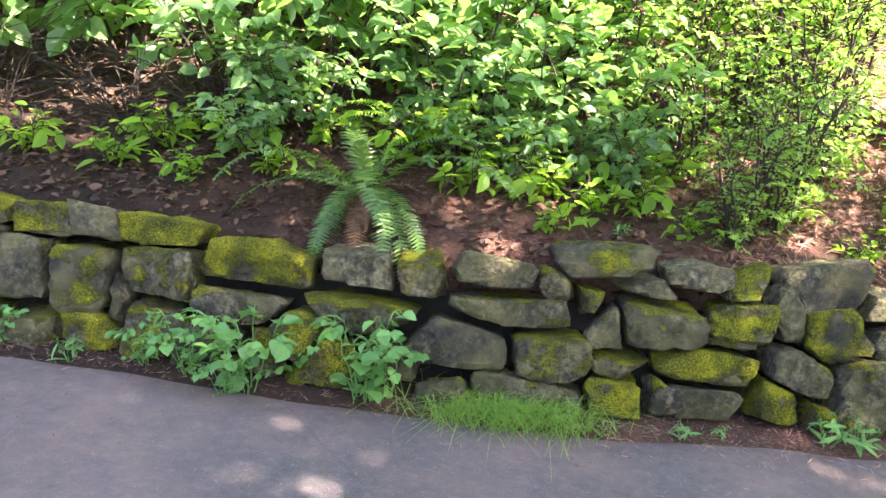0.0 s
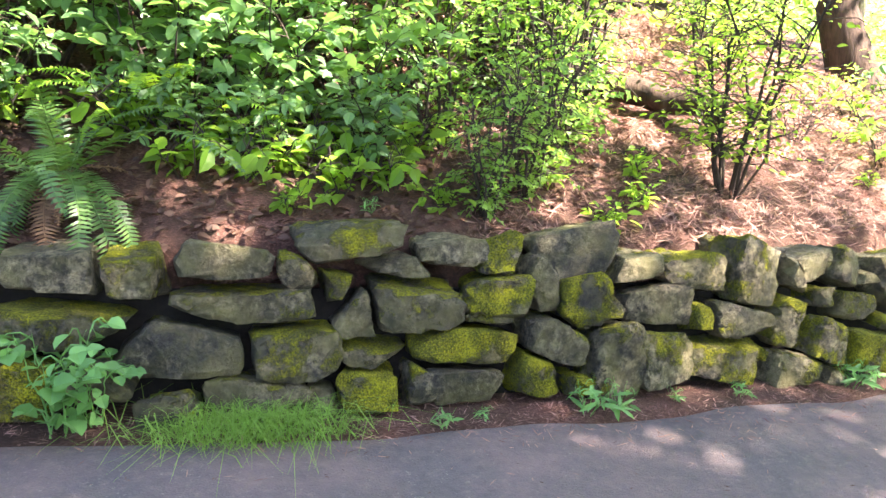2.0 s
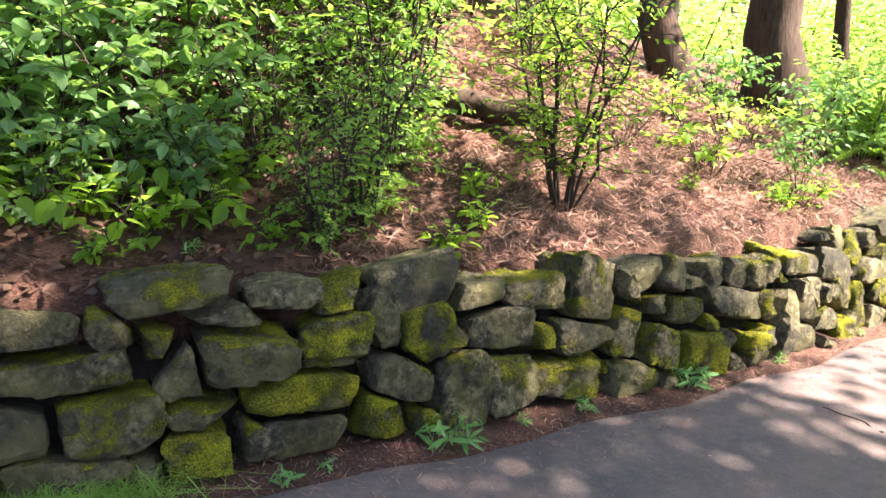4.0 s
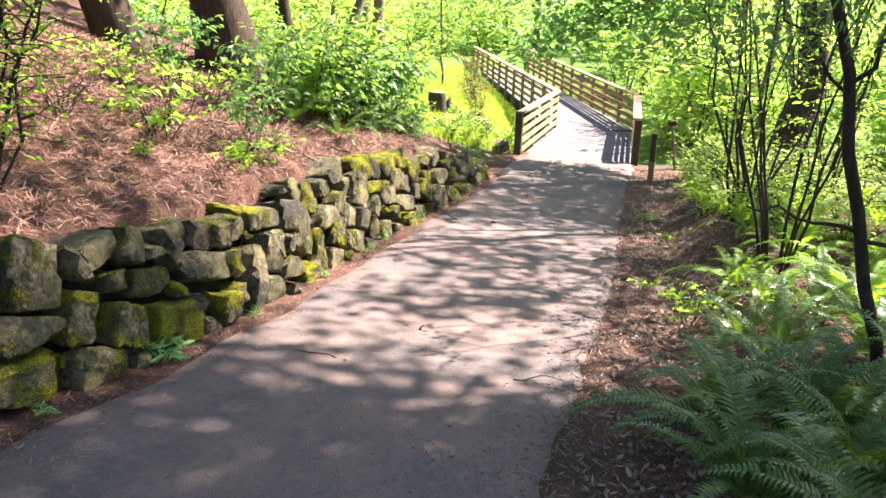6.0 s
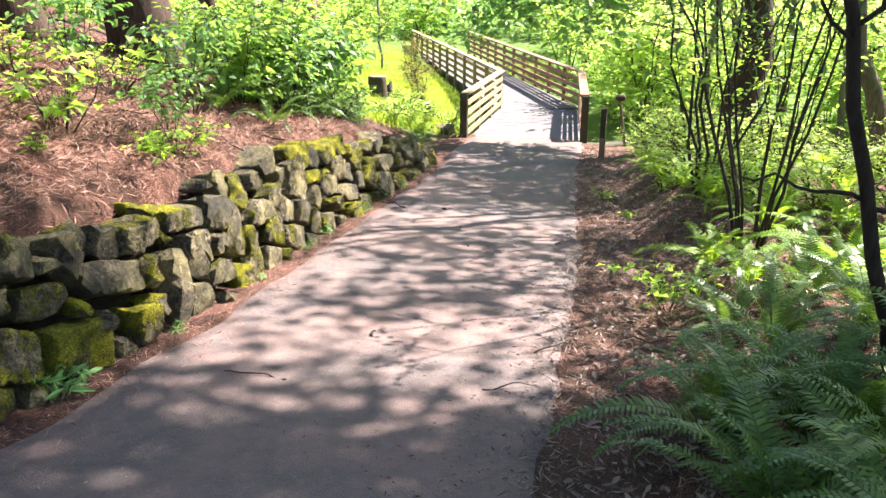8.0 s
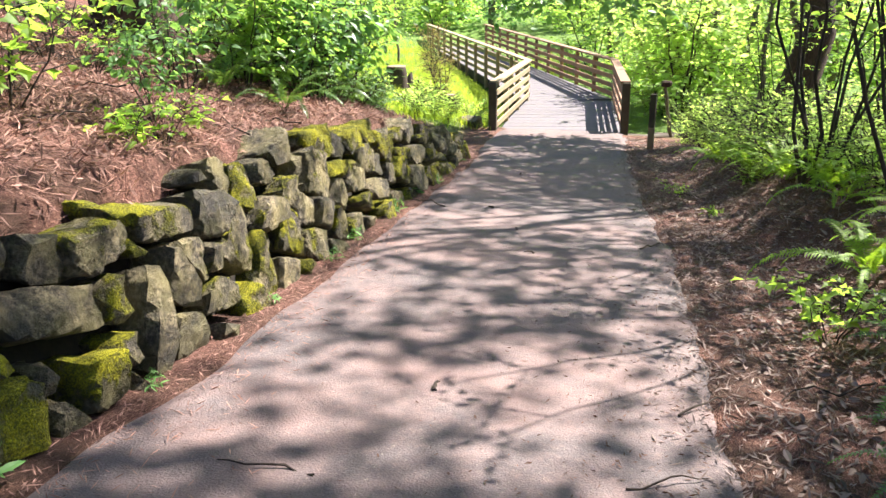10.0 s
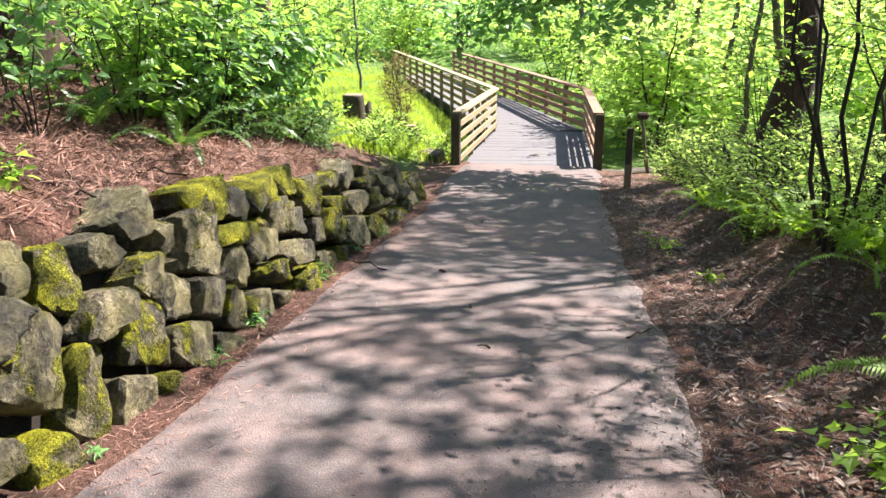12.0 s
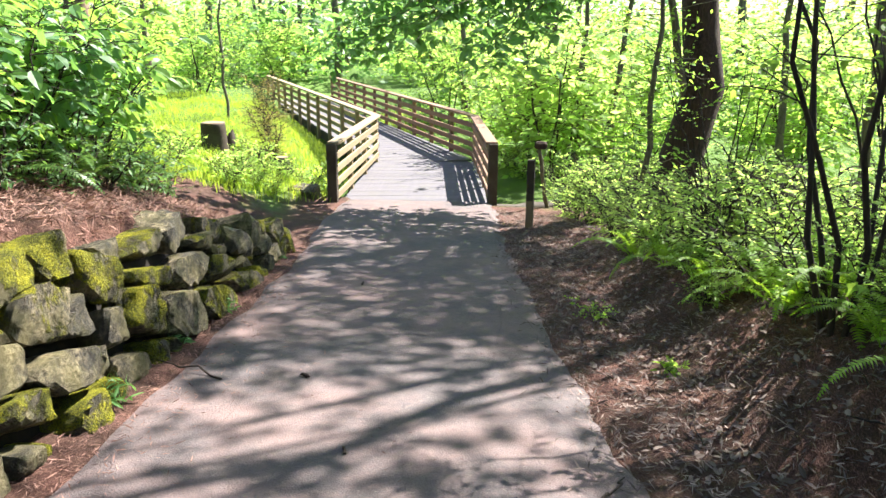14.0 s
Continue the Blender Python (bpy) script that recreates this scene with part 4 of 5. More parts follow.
tall_tree("broadleaf_tree", "added tree whose crown, out of view, shades path, wall and bank", 5.8, -5.6, (0.2, 1.6), 11, 0.2, (5.7, -1.7, 10.6, 3.4, 1.6), 7, BARK, LEAF, 11500, 0.15, limbs=26)
tall_tree("broadleaf_tree", "added tree whose crown, out of view, shades path, wall and bank", 14.6, -3.4, (-0.6, 1.4), 10, 0.15, (14.5, -1.7, 8.6, 2.9, 1.4), 8, BARK, LEAF, 2500, 0.14, limbs=7)
tall_tree("broadleaf_tree", "added tree whose crown, out of view, shades path, wall and bank", 20.4, -2.6, (-0.6, 2.4), 9, 0.15, (19.6, 0.3, 6.8, 2.4, 1.2), 9, BARK, LEAF, 6000, 0.13, limbs=12)
tall_tree("broadleaf_tree", "tall tree in leaf on the slope", 6.2, 9.6, (-0.6, -1.0), 9, 0.15, (5.6, 8.4, 7.8, 2.2, 1.2), 10, BARK, LEAF, 1800, 0.13)
tall_tree("broadleaf_tree", "tall tree in leaf on the slope", 11.0, 12.6, (-0.4, -2.0), 10, 0.16, (10.4, 10.6, 9.6, 2.2, 1.4), 11, BARK, LEAF, 2000, 0.13)
tall_tree("broadleaf_tree", "tall tree in leaf on the slope", -5.0, 9.0, (0.5, -1.2), 9, 0.2, (-3.6, 8.0, 8.2, 3.0, 1.6), 12, BARK, LEAF, 2500, 0.14)
for n, (x, y, lx, ly, r0) in enumerate(((26.1, 4.85, 1.2, -0.6, 0.12), (31.5, 6.3, 2.2, -0.4, 0.14), (25.2, 3.8, 0.5, -0.3, 0.09), (25.7, 3.0, 0.8, -0.5, 0.10), (18.3, 2.2, 0.4, -0.2, 0.055), (23.5, -0.8, 0.3, 0.4, 0.1),
                                         (20.5, -1.6, -0.4, 0.3, 0.1), (16.2, -0.9, 0.3, -0.4, 0.05), (28, 0.6, 0.2, 0.2, 0.13), (22.6, 16.5, 0.9, -0.6, 0.10), (30.5, 19.0, 0.5, 0.5, 0.12), (27.0, 14.2, 1.0, 0.6, 0.05), (35, 8.6, 0.3, 0.3, 0.15), (14.4, -2.6, 0.2, 0.2, 0.09))):
    thin_tree("slender_tree", "slender grey-barked tree with light green sprays", x, y, (lx, ly), 6.5, r0, 40 + n, LEAF_BRIGHT, 95, 0.085)
snag = thing("snag", 12.9, 8.1, gz(12.9, 8.1), "pale broken dead trunk standing in the shrubs", "dead tree")
part("trunk", mesh("trunk", *tube(bend((0, 0, -0.1), (0.1, 0.05, 2.6), 8, 0, 0.02, 3), np.linspace(0.13, 0.09, 8), 10, 0.08, 5), CUT_WOOD, True), snag)

# more added trees, there only for the shade of their unseen crowns
tall_tree("broadleaf_tree", "added tree whose crown, out of view, shades path, wall and bank", 15.6, -0.9, (-1.4, 1.6), 10, 0.15, (12.6, 2.6, 9.2, 2.6, 1.2), 14, BARK, LEAF, 700, 0.14, limbs=8)
tall_tree("broadleaf_tree", "added tree whose crown, out of view, shades path, wall and bank", 17.2, -2.6, (-0.3, 1.4), 9, 0.14, (17.5, 0.7, 7.6, 1.9, 1.1), 15, BARK, LEAF, 2000, 0.14, limbs=8)
tall_tree("broadleaf_tree", "added tree whose crown, out of view, shades path, wall and bank", 2.8, -4.4, (0.9, 2.2), 11, 0.18, (4.7, -0.1, 8.6, 1.9, 0.8), 25, BARK, LEAF, 6500, 0.15, limbs=20)
# sapling beside the ferns, with a low branch
sap = thing("sapling", 5.42, 0.03, gz(5.42, 0.03), "slender dark bare-stemmed sapling rising out of sword ferns", "tree")
sp = bend((0, 0, -0.05), (-0.56, 1.26, 4.6), 14, 0, 0.006, 4)
part("trunk", mesh("trunk", *tube(sp, np.linspace(0.036, 0.02, 14), 10, 0.06, 3), TWIG, True), sap)
for n, (p0, p1, r0) in enumerate((((-0.11, 0.24, 0.92), (-0.36, 0.82, 1.06), 0.013), ((-0.11, 0.23, 0.9), (0.35, -0.5, 0.84), 0.014), ((-0.2, 0.46, 1.7), (0.05, 0.0, 2.3), 0.014), ((-0.2, 0.44, 1.65), (-0.5, 0.95, 2.2), 0.010))):
    part("branch", mesh("branch", *tube(bend(p0, p1, 8, 0.02, 0.05, 6 + n), np.linspace(r0, r0 * 0.35, 8), 6), TWIG, True), sap)
rng = np.random.default_rng(8)
tuft_p = np.concatenate([rng.normal(size=(520, 3)) * (0.2, 0.2, 0.13) + c for c in ((-0.5, 0.95, 1.95), (-0.2, 0.45, 2.15), (0.1, 0.0, 1.9), (0.3, -0.4, 1.65))])
tv, tf = leaves(tuft_p, rnd_dirs(rng, len(tuft_p), -0.6, 0.2), 0.06, rng, 0.5, 0.25)
tagged(part("leaves", mesh("leaves", tv, tf, LEAF_DARK), sap, "dark drooping evergreen sprays"), kind="stuff")
sap2 = thing("sapling", 5.2, -0.22, gz(5.2, -0.22), "thin dark sapling standing beside a thicker one among ferns", "tree")
part("trunk", mesh("trunk", *tube(bend((0, 0, -0.05), (0.25, -0.3, 3.8), 10, 0, 0.01, 14), np.linspace(0.032, 0.012, 10), 8, 0.05, 4), TWIG, True), sap2)

# ---- shrubs on the bank above the wall ----
b_salal = bush("shrub", "leafy green understorey shrub on the leaf-littered bank", "shrub", 1.15, 0.95, 8, 58, 7, 0.165, LEAF_SHADE, 101, "bank shrubs", twig_len=0.36, bare=0.3, narrow=0.6, skirt=0.15)
stand(b_salal, [(-1.15, 4.85, 0.6), (-0.85, 4.7, 0.5), (-0.05, 4.8, 0.65), (0.45, 4.75, 0.65), (0.95, 4.8, 0.7), (0.5, 4.45, 0.42), (1.05, 4.5, 0.45), (0.05, 4.5, 0.4), (-1.1, 4.4, 0.4), (-2.2, 5.3, 1.0), (-1.45, 5.05, 1.0), (-0.7, 5.35, 1.1), (0.15, 5.2, 1.05), (0.85, 5.35, 0.95), (-3.1, 5.1), (-2.9, 6.1), (-1.9, 6.0), (-1.0, 6.2), (0.0, 6.1), (0.9, 6.0), (-4.2, 5.8), (-2.4, 7.0), (-1.2, 7.2), (0.4, 7.1), (-3.7, 7.2), (-2.0, 8.2), (-0.4, 8.3), (1.0, 8.0), (-3.6, 8.6)], (1.05, 1.4), 2)
b_young = bush("shrub", "bright green shrub with thin stems on the sunny bank", "shrub", 1.35, 0.95, 7, 130, 9, 0.08, LEAF_MID, 102, "bank shrubs", twig_len=0.4, bare=0.2, skirt=0.15)
stand(b_young, [(1.5, 5.35, 0.9), (2.35, 5.6), (1.7, 6.3), (2.7, 6.3), (3.3, 7.0), (2.2, 7.2), (3.9, 7.6), (2.6, 8.0), (4.6, 8.4), (1.5, 8.5), (5.6, 8.0), (-0.1, 9.2), (3.4, 9.2), (5.0, 7.2, 0.8), (6.0, 9.4)], (1.0, 1.4), 3)
b_feather = bush("feathery_shrub", "dense feathery fresh-green plant hanging to the wall top", "shrub", 0.95, 0.5, 9, 110, 9, 0.05, LEAF_MID, 103, "", twig_len=0.22, bare=0.08, narrow=0.6, skirt=0.3, lobes=True)
stand(b_feather, [(1.6, 4.2, 0.8), (1.9, 4.42, 0.95), (1.5, 4.85, 0.95), (2.25, 4.8, 1.1), (2.5, 5.2, 1.3), (2.1, 5.5, 1.45), (2.75, 5.7, 1.4)], seed=4)
b_stem = bush("deciduous_shrub", "many-stemmed shrub with small bright leaves on red mulch", "shrub", 1.75, 0.85, 9, 290, 7, 0.05, LEAF_BRIGHT, 104, "", twig_len=0.32, bare=0.14, stem_r=0.014)
stand(b_stem, [(3.33, 4.58, 1.0)], seed=5)
b_herb = bush("ground_plant", "low bright-leaved plant in leaf litter on the bank", "plant", 0.26, 0.22, 5, 16, 5, 0.085, LEAF_BRIGHT, 105, "bank seedlings", twig_len=0.12, bare=0.2, stem_r=0.003)
stand(b_herb, [(0.42, 4.25, 1.3), (0.62, 4.35, 1.2), (0.3, 4.5, 1.2), (0.9, 4.5), (-1.0, 4.35, 0.9), (-0.75, 4.65, 1.2), (0.55, 4.0, 0.7), (-1.9, 4.3, 1.1), (-1.45, 4.2, 1.0), (-2.4, 4.3, 1.2), (0.1, 4.25, 1.3), (0.8, 4.2, 1.2), (1.1, 4.3, 1.2), (1.25, 4.6, 1.4), (-0.2, 4.5, 1.5), (-1.2, 4.5, 1.4), (0.75, 4.65, 1.5), (1.35, 4.15, 0.8), (-1.7, 4.5, 1.4), (9.9, 2.15, 0.5), (8.0, 1.05, 0.7), (6.9, 1.35, 0.6), (2.3, 4.15, 0.8), (2.55, 4.3, 0.8), (2.05, 4.5), (2.7, 4.6), (1.0, 4.9, 1.4), (0.0, 4.7, 1.2), (2.45, 5.1, 1.1), (-1.6, 4.7, 1.0), (5.54, 4.75, 0.9), (6.3, 5.0, 0.6), (4.7, 4.9, 0.5)], (0.8, 1.1), 6)
b_maple = bush("young_maple", "small maple seedling with bright lobed leaves", "shrub", 0.62, 0.6, 5, 34, 6, 0.1, LEAF_BRIGHT, 106, "young maples", twig_len=0.34, bare=0.3, narrow=0.8, lobes=True, stem_r=0.007)
stand(b_maple, [(5.29, 5.32, 1.0), (5.8, 4.78, 0.5), (5.9, 6.5, 0.75), (4.6, 6.6, 1.1), (6.5, 1.25, 0.62), (6.9, 6.4, 0.65), (11.0, 2.62, 0.28), (9.2, 1.0, 0.7)], seed=7)
b_sap = bush("broadleaf_sapling", "arching sapling with large drooping oval leaves", "shrub", 1.35, 1.0, 5, 60, 6, 0.14, LEAF, 107, "broadleaf saplings", twig_len=0.42, bare=0.3, narrow=0.55, droop=0.45, stem_r=0.012)
stand(b_sap, [(7.2, 5.85, 0.62), (9.9, 6.4, 0.75), (10.6, 7.0, 0.9), (11.6, 7.4, 0.9), (12.4, 8.0, 0.8), (13.4, 8.9, 0.9), (6.4, 6.3, 0.6), (6.0, 5.0, 0.4), (6.6, 9.4, 1.3), (9.0, 6.0, 0.7), (9.8, 6.3, 0.8), (10.6, 6.5, 0.8)], seed=8)
b_dark = bush("evergreen_shrub", "dark glossy evergreen undergrowth at the bank's edge", "shrub", 0.62, 0.6, 8, 85, 8, 0.075, LEAF_DARK, 108, "dark undergrowth", twig_len=0.24, bare=0.15, narrow=0.45, skirt=0.3)
stand(b_dark, [(9.2, 5.95), (9.9, 6.1), (10.7, 6.35), (11.4, 6.65), (12.2, 7.0), (13.0, 7.4)], (0.6, 0.85), 9)

b_mass = bush("broadleaf_shrub", "dense mid-green broadleaf shrub behind the wall's end", "shrub", 1.3, 0.95, 8, 120, 8, 0.11, LEAF_MID, 112, "broadleaf shrubs", twig_len=0.4, bare=0.12, narrow=0.55, droop=0.3, skirt=0.2)
stand(b_mass, [(8.3, 6.15, 0.8), (9.0, 6.3, 0.95), (9.7, 6.55, 1.0), (10.5, 6.75, 1.0), (11.3, 7.1, 1.05), (12.1, 7.5, 1.0), (10.3, 7.6, 0.9), (11.4, 8.2, 1.2), (12.9, 8.3, 1.1)], seed=24)

# fern that hangs over the wall
hero = fern(-0.46, 4.2, "large sword fern with drooping and withered fronds over the wall", 10, "green", 1.05, 3, 3, "")
for az, s, kind in ((-118, 0.95, "hang"), (-62, 1.0, "hang"), (-48, 1.08, "hang"), (-100, 0.95, "dead"), (-82, 0.8, "dead"), (20, 0.9, "dead"), (-128, 0.8, "hang"), (-70, 1.2, "hang"), (-110, 1.15, "hang")):
    part("frond" if kind == "hang" else "withered_frond", frond(kind, abs(az) // 7), hero, "" if kind == "hang" else "withered brown frond", pose(0.02, -0.05, 0.06, 0, 4, az) @ Matrix.Scale(s * 1.05, 4))

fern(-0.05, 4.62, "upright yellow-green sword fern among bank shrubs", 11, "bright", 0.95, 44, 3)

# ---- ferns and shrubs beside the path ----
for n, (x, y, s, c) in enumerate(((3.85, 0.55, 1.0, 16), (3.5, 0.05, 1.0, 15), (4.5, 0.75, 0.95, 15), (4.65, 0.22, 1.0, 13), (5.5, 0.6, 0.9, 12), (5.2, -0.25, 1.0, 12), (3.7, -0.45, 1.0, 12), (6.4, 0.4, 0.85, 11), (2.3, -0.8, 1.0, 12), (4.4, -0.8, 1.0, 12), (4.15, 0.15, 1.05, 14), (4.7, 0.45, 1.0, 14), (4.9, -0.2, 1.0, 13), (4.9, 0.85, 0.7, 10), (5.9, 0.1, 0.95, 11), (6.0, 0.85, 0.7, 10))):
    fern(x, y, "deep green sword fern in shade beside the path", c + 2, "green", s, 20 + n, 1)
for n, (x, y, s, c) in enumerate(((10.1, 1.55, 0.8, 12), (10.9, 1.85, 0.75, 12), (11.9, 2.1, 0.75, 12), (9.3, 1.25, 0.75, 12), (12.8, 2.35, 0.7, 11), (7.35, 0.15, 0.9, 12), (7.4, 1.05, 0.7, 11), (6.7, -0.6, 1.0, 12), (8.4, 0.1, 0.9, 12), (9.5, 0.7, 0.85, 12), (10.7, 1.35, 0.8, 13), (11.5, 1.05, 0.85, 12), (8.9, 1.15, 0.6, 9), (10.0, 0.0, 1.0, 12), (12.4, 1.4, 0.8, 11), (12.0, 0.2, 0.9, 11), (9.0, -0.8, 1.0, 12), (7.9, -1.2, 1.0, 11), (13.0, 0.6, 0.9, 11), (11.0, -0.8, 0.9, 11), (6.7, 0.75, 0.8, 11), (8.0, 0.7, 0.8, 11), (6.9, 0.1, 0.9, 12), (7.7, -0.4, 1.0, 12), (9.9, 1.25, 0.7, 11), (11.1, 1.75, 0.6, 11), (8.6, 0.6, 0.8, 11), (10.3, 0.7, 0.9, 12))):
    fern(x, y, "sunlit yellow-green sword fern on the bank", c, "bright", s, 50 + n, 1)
for n, (x, y) in enumerate(((11.9, 7.0), (10.3, 6.25), (9.4, 6.15), (8.25, 5.7), (7.8, 6.0), (8.6, 6.4), (9.2, 6.8), (8.0, 6.8), (9.7, 7.3))):
    fern(x, y, "sword fern at the foot of the shrubs", 10, "green", 0.75, 80 + n, 1)
b_cluster = bush("multi_stem_shrub", "tall shrub with many dark bare stems and sparse leaves", "shrub", 3.1, 1.5, 8, 64, 9, 0.06, LEAF_BRIGHT, 109, "bare-stemmed shrubs", twig_len=0.5, bare=0.35, stem_r=0.016)
stand(b_cluster, [(7.69, 0.81, 1.0), (9.68, 1.33, 1.05), (12.2, 1.7, 0.55), (11.3, 0.6, 0.8)], seed=10, sink=0.05)
b_under = bush("undergrowth_shrub", "light green small-leaved undergrowth lit by the sun", "shrub", 0.75, 0.7, 9, 130, 9, 0.055, LEAF_SUNLIT, 110, "sunny undergrowth", twig_len=0.26, bare=0.1, narrow=0.5, skirt=0.3, simple=True)
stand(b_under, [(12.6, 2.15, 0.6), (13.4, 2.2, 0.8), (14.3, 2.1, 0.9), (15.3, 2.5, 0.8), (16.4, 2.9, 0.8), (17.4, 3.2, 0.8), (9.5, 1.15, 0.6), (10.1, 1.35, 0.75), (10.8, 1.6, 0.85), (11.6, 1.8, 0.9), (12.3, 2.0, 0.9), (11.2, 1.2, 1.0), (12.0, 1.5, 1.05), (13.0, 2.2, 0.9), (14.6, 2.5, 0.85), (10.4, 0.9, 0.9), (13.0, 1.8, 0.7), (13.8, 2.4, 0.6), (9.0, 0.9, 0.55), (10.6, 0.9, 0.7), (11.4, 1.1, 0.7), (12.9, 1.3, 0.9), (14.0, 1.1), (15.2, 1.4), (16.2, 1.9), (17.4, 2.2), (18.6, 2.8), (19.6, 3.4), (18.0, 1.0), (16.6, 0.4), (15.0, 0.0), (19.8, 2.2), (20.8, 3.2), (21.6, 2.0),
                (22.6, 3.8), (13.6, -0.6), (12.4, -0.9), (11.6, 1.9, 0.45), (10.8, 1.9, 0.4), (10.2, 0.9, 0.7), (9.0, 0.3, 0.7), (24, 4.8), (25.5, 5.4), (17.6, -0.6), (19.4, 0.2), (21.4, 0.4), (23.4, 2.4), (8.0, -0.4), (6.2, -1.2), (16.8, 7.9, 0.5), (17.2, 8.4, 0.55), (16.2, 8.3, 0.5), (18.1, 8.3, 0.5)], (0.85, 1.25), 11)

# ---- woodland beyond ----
# two leaf tones stand in for sunlit and shaded thickets
b_far = bush("thicket", "sunlit yellow-green thicket beyond the bridge", "bush", 2.6, 1.7, 3, 125, 10, 0.15, LEAF_SUNLIT, 120, "far thickets", twig_len=0.8, bare=0.1, stem_r=0.02, skirt=0.3, simple=True)
b_far2 = bush("thicket", "thicket in the mid-green tone used for shaded woodland", "bush", 2.8, 1.6, 3, 125, 10, 0.145, LEAF_MID, 121, "far thickets", twig_len=0.8, bare=0.1, stem_r=0.022, skirt=0.3, simple=True)
rr = random.Random(12)
sunny, shady = [], []
for n in range(3000):
    x, y = rr.uniform(13, 46), rr.uniform(-20, 40)
    if to_bridge(x, y) < 2.6 or (x < 32 and 5.6 < y - 0.33 * (x - 17) < 15.0) or (x < 19 and y > -2.5 and y < 13.5) or (x < 23 and -6 < y < 4):
        continue
    if len(sunny) + len(shady) > 165:
        break
    (sunny if rr.random() < 0.86 else shady).append((x, y))
for n in range(55):
    x, y = rr.uniform(-9, 16), rr.uniform(9.5, 24)
    if x > 5 and y < 14.5:
        continue
    (sunny if rr.random() < 0.5 else shady).append((x, y))
for n in range(26):
    x, y = rr.uniform(3, 14), rr.uniform(-12, -2.5)
    (sunny if rr.random() < 0.6 else shady).append((x, y))
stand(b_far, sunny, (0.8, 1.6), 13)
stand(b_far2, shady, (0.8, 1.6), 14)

rng = np.random.default_rng(77)
# sun and shade on the far woods come from the leaf tone
for name, label, mat, blobs, seed in (("far_woods", "distant sunlit yellow-green woodland edge", LEAF_SUNLIT, 230, 1), ("far_woods", "distant shaded green woodland", LEAF, 110, 2)):
    a, d = np.radians(rng.uniform(-42, 80, blobs)), rng.uniform(40, 88, blobs)
    bx, by = 8 + d * np.cos(a), 2 + d * np.sin(a)
    bh = rng.uniform(2.5, 8.0, blobs)
    who = rng.integers(0, blobs, blobs * 420)
    off = rng.normal(size=(len(who), 3)) * 0.42
    p = np.stack([bx[who] + off[:, 0] * bh[who] * 0.8, by[who] + off[:, 1] * bh[who] * 0.8, ground_z(bx, by)[who] + bh[who] * np.clip(0.45 + off[:, 2] * 0.75, 0.02, 1.2)], 1)
    p = p[to_bridge(p[:, 0], p[:, 1]) > 2.5]
    v, f = simple_leaves(p, rnd_dirs(rng, len(p), -0.6, 0.5), 0.38, rng, 0.2, 0.65)
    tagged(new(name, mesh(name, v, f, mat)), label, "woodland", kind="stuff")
trunk_arch = thing("far_trunk", 0, 0, 0, "distant slim grey tree trunk in the woodland", "tree", "far trunks")
part("trunk", mesh("trunk", *tube(bend((0, 0, -0.3), (0.4, 0.3, 9), 8, 0, 0.015, 6), np.linspace(0.17, 0.1, 8), 8, 0.03, 1), BARK, True), trunk_arch)
stand(trunk_arch, [(rr.uniform(42, 64), rr.uniform(-18, 46)) for q in range(40)], (0.7, 1.6), 19)

# ---- meadow, stumps and small things by the bridge ----
rng = np.random.default_rng(21)
n = 150000
mx, my = 14 + 20 * rng.random(n) ** 1.5, rng.uniform(6.5, 22, n)
keep = (my > y_left(mx) + np.interp(mx, (14, 16, 18, 22), (3.2, 1.6, 0.5, 1.0)) + rng.normal(size=n) * 0.35) & (to_bridge(mx, my) > 1.35)
keep &= rng.random(n) < np.interp(mx, (14, 20, 34), (1.0, 0.9, 0.4))
mx, my = mx[keep], my[keep]
bv, bf = blades(np.stack([mx, my, ground_z(mx, my)], 1), 0.21, 0.013, rng, 0.7)
tagged(new("meadow_grass", mesh("meadow_grass", bv, bf, MEADOW)), "lush sunlit yellow-green meadow grass", "grass", kind="stuff")


b_low = bush("meadow_herb", "low bright leafy herbs in the sunny meadow", "plant", 0.3, 0.45, 8, 70, 7, 0.06, LEAF_SUNLIT, 133, "meadow herbs", twig_len=0.2, bare=0.1, narrow=0.55, skirt=0.3, simple=True)
stand(b_low, [(16.4, 8.5), (17.2, 8.9), (17.9, 9.3), (17.4, 9.8), (18.2, 8.6), (16.8, 9.6), (18.6, 9.1), (17.9, 10.4), (19.6, 10.0), (16.0, 9.2), (18.4, 8.0), (19.2, 9.5), (20.4, 10.6), (17.0, 10.6)], (0.7, 1.3), 23)


def stump(x, y, r, h, seed, label, lean=0.0):
    top = thing("tree_stump", x, y, gz(x, y), label, "stump", "", rz=lean)
    hh = np.array((-0.1, 0.02, h * 0.3, h * 0.7, h * 0.97, h, h))
    rad = r * np.array((1.35, 1.2, 1.05, 1.0, 1.0, 0.96, 0.0))
    p = np.stack([np.zeros(7), np.zeros(7), hh], 1)
    part("trunk", mesh("trunk", *tube(p + (0.0, 0, 0), rad, 18, 0.06, seed), DARK_WOOD, True), top)
    ring = np.stack([np.zeros(3), np.zeros(3), (h - 0.02, h + 0.012, h + 0.014)], 1)
    part("bark_spur", mesh("bark_spur", *tube(bend((r * 0.8, -r * 0.7, -0.05), (r * 1.5, -r * 0.9, h * 0.72), 5, 0, 0.03, seed), (r * 0.5, r * 0.45, r * 0.4, r * 0.3, r * 0.05), 9, 0.12, seed), DARK_WOOD, True), top, "broken slab of bark and wood beside the trunk")
    part("cut_face", mesh("cut_face", *tube(ring, (r * 0.93, r * 0.9, 0.0), 18, 0.03, seed), CUT_WOOD), top, "paler sawn top face")
    return top


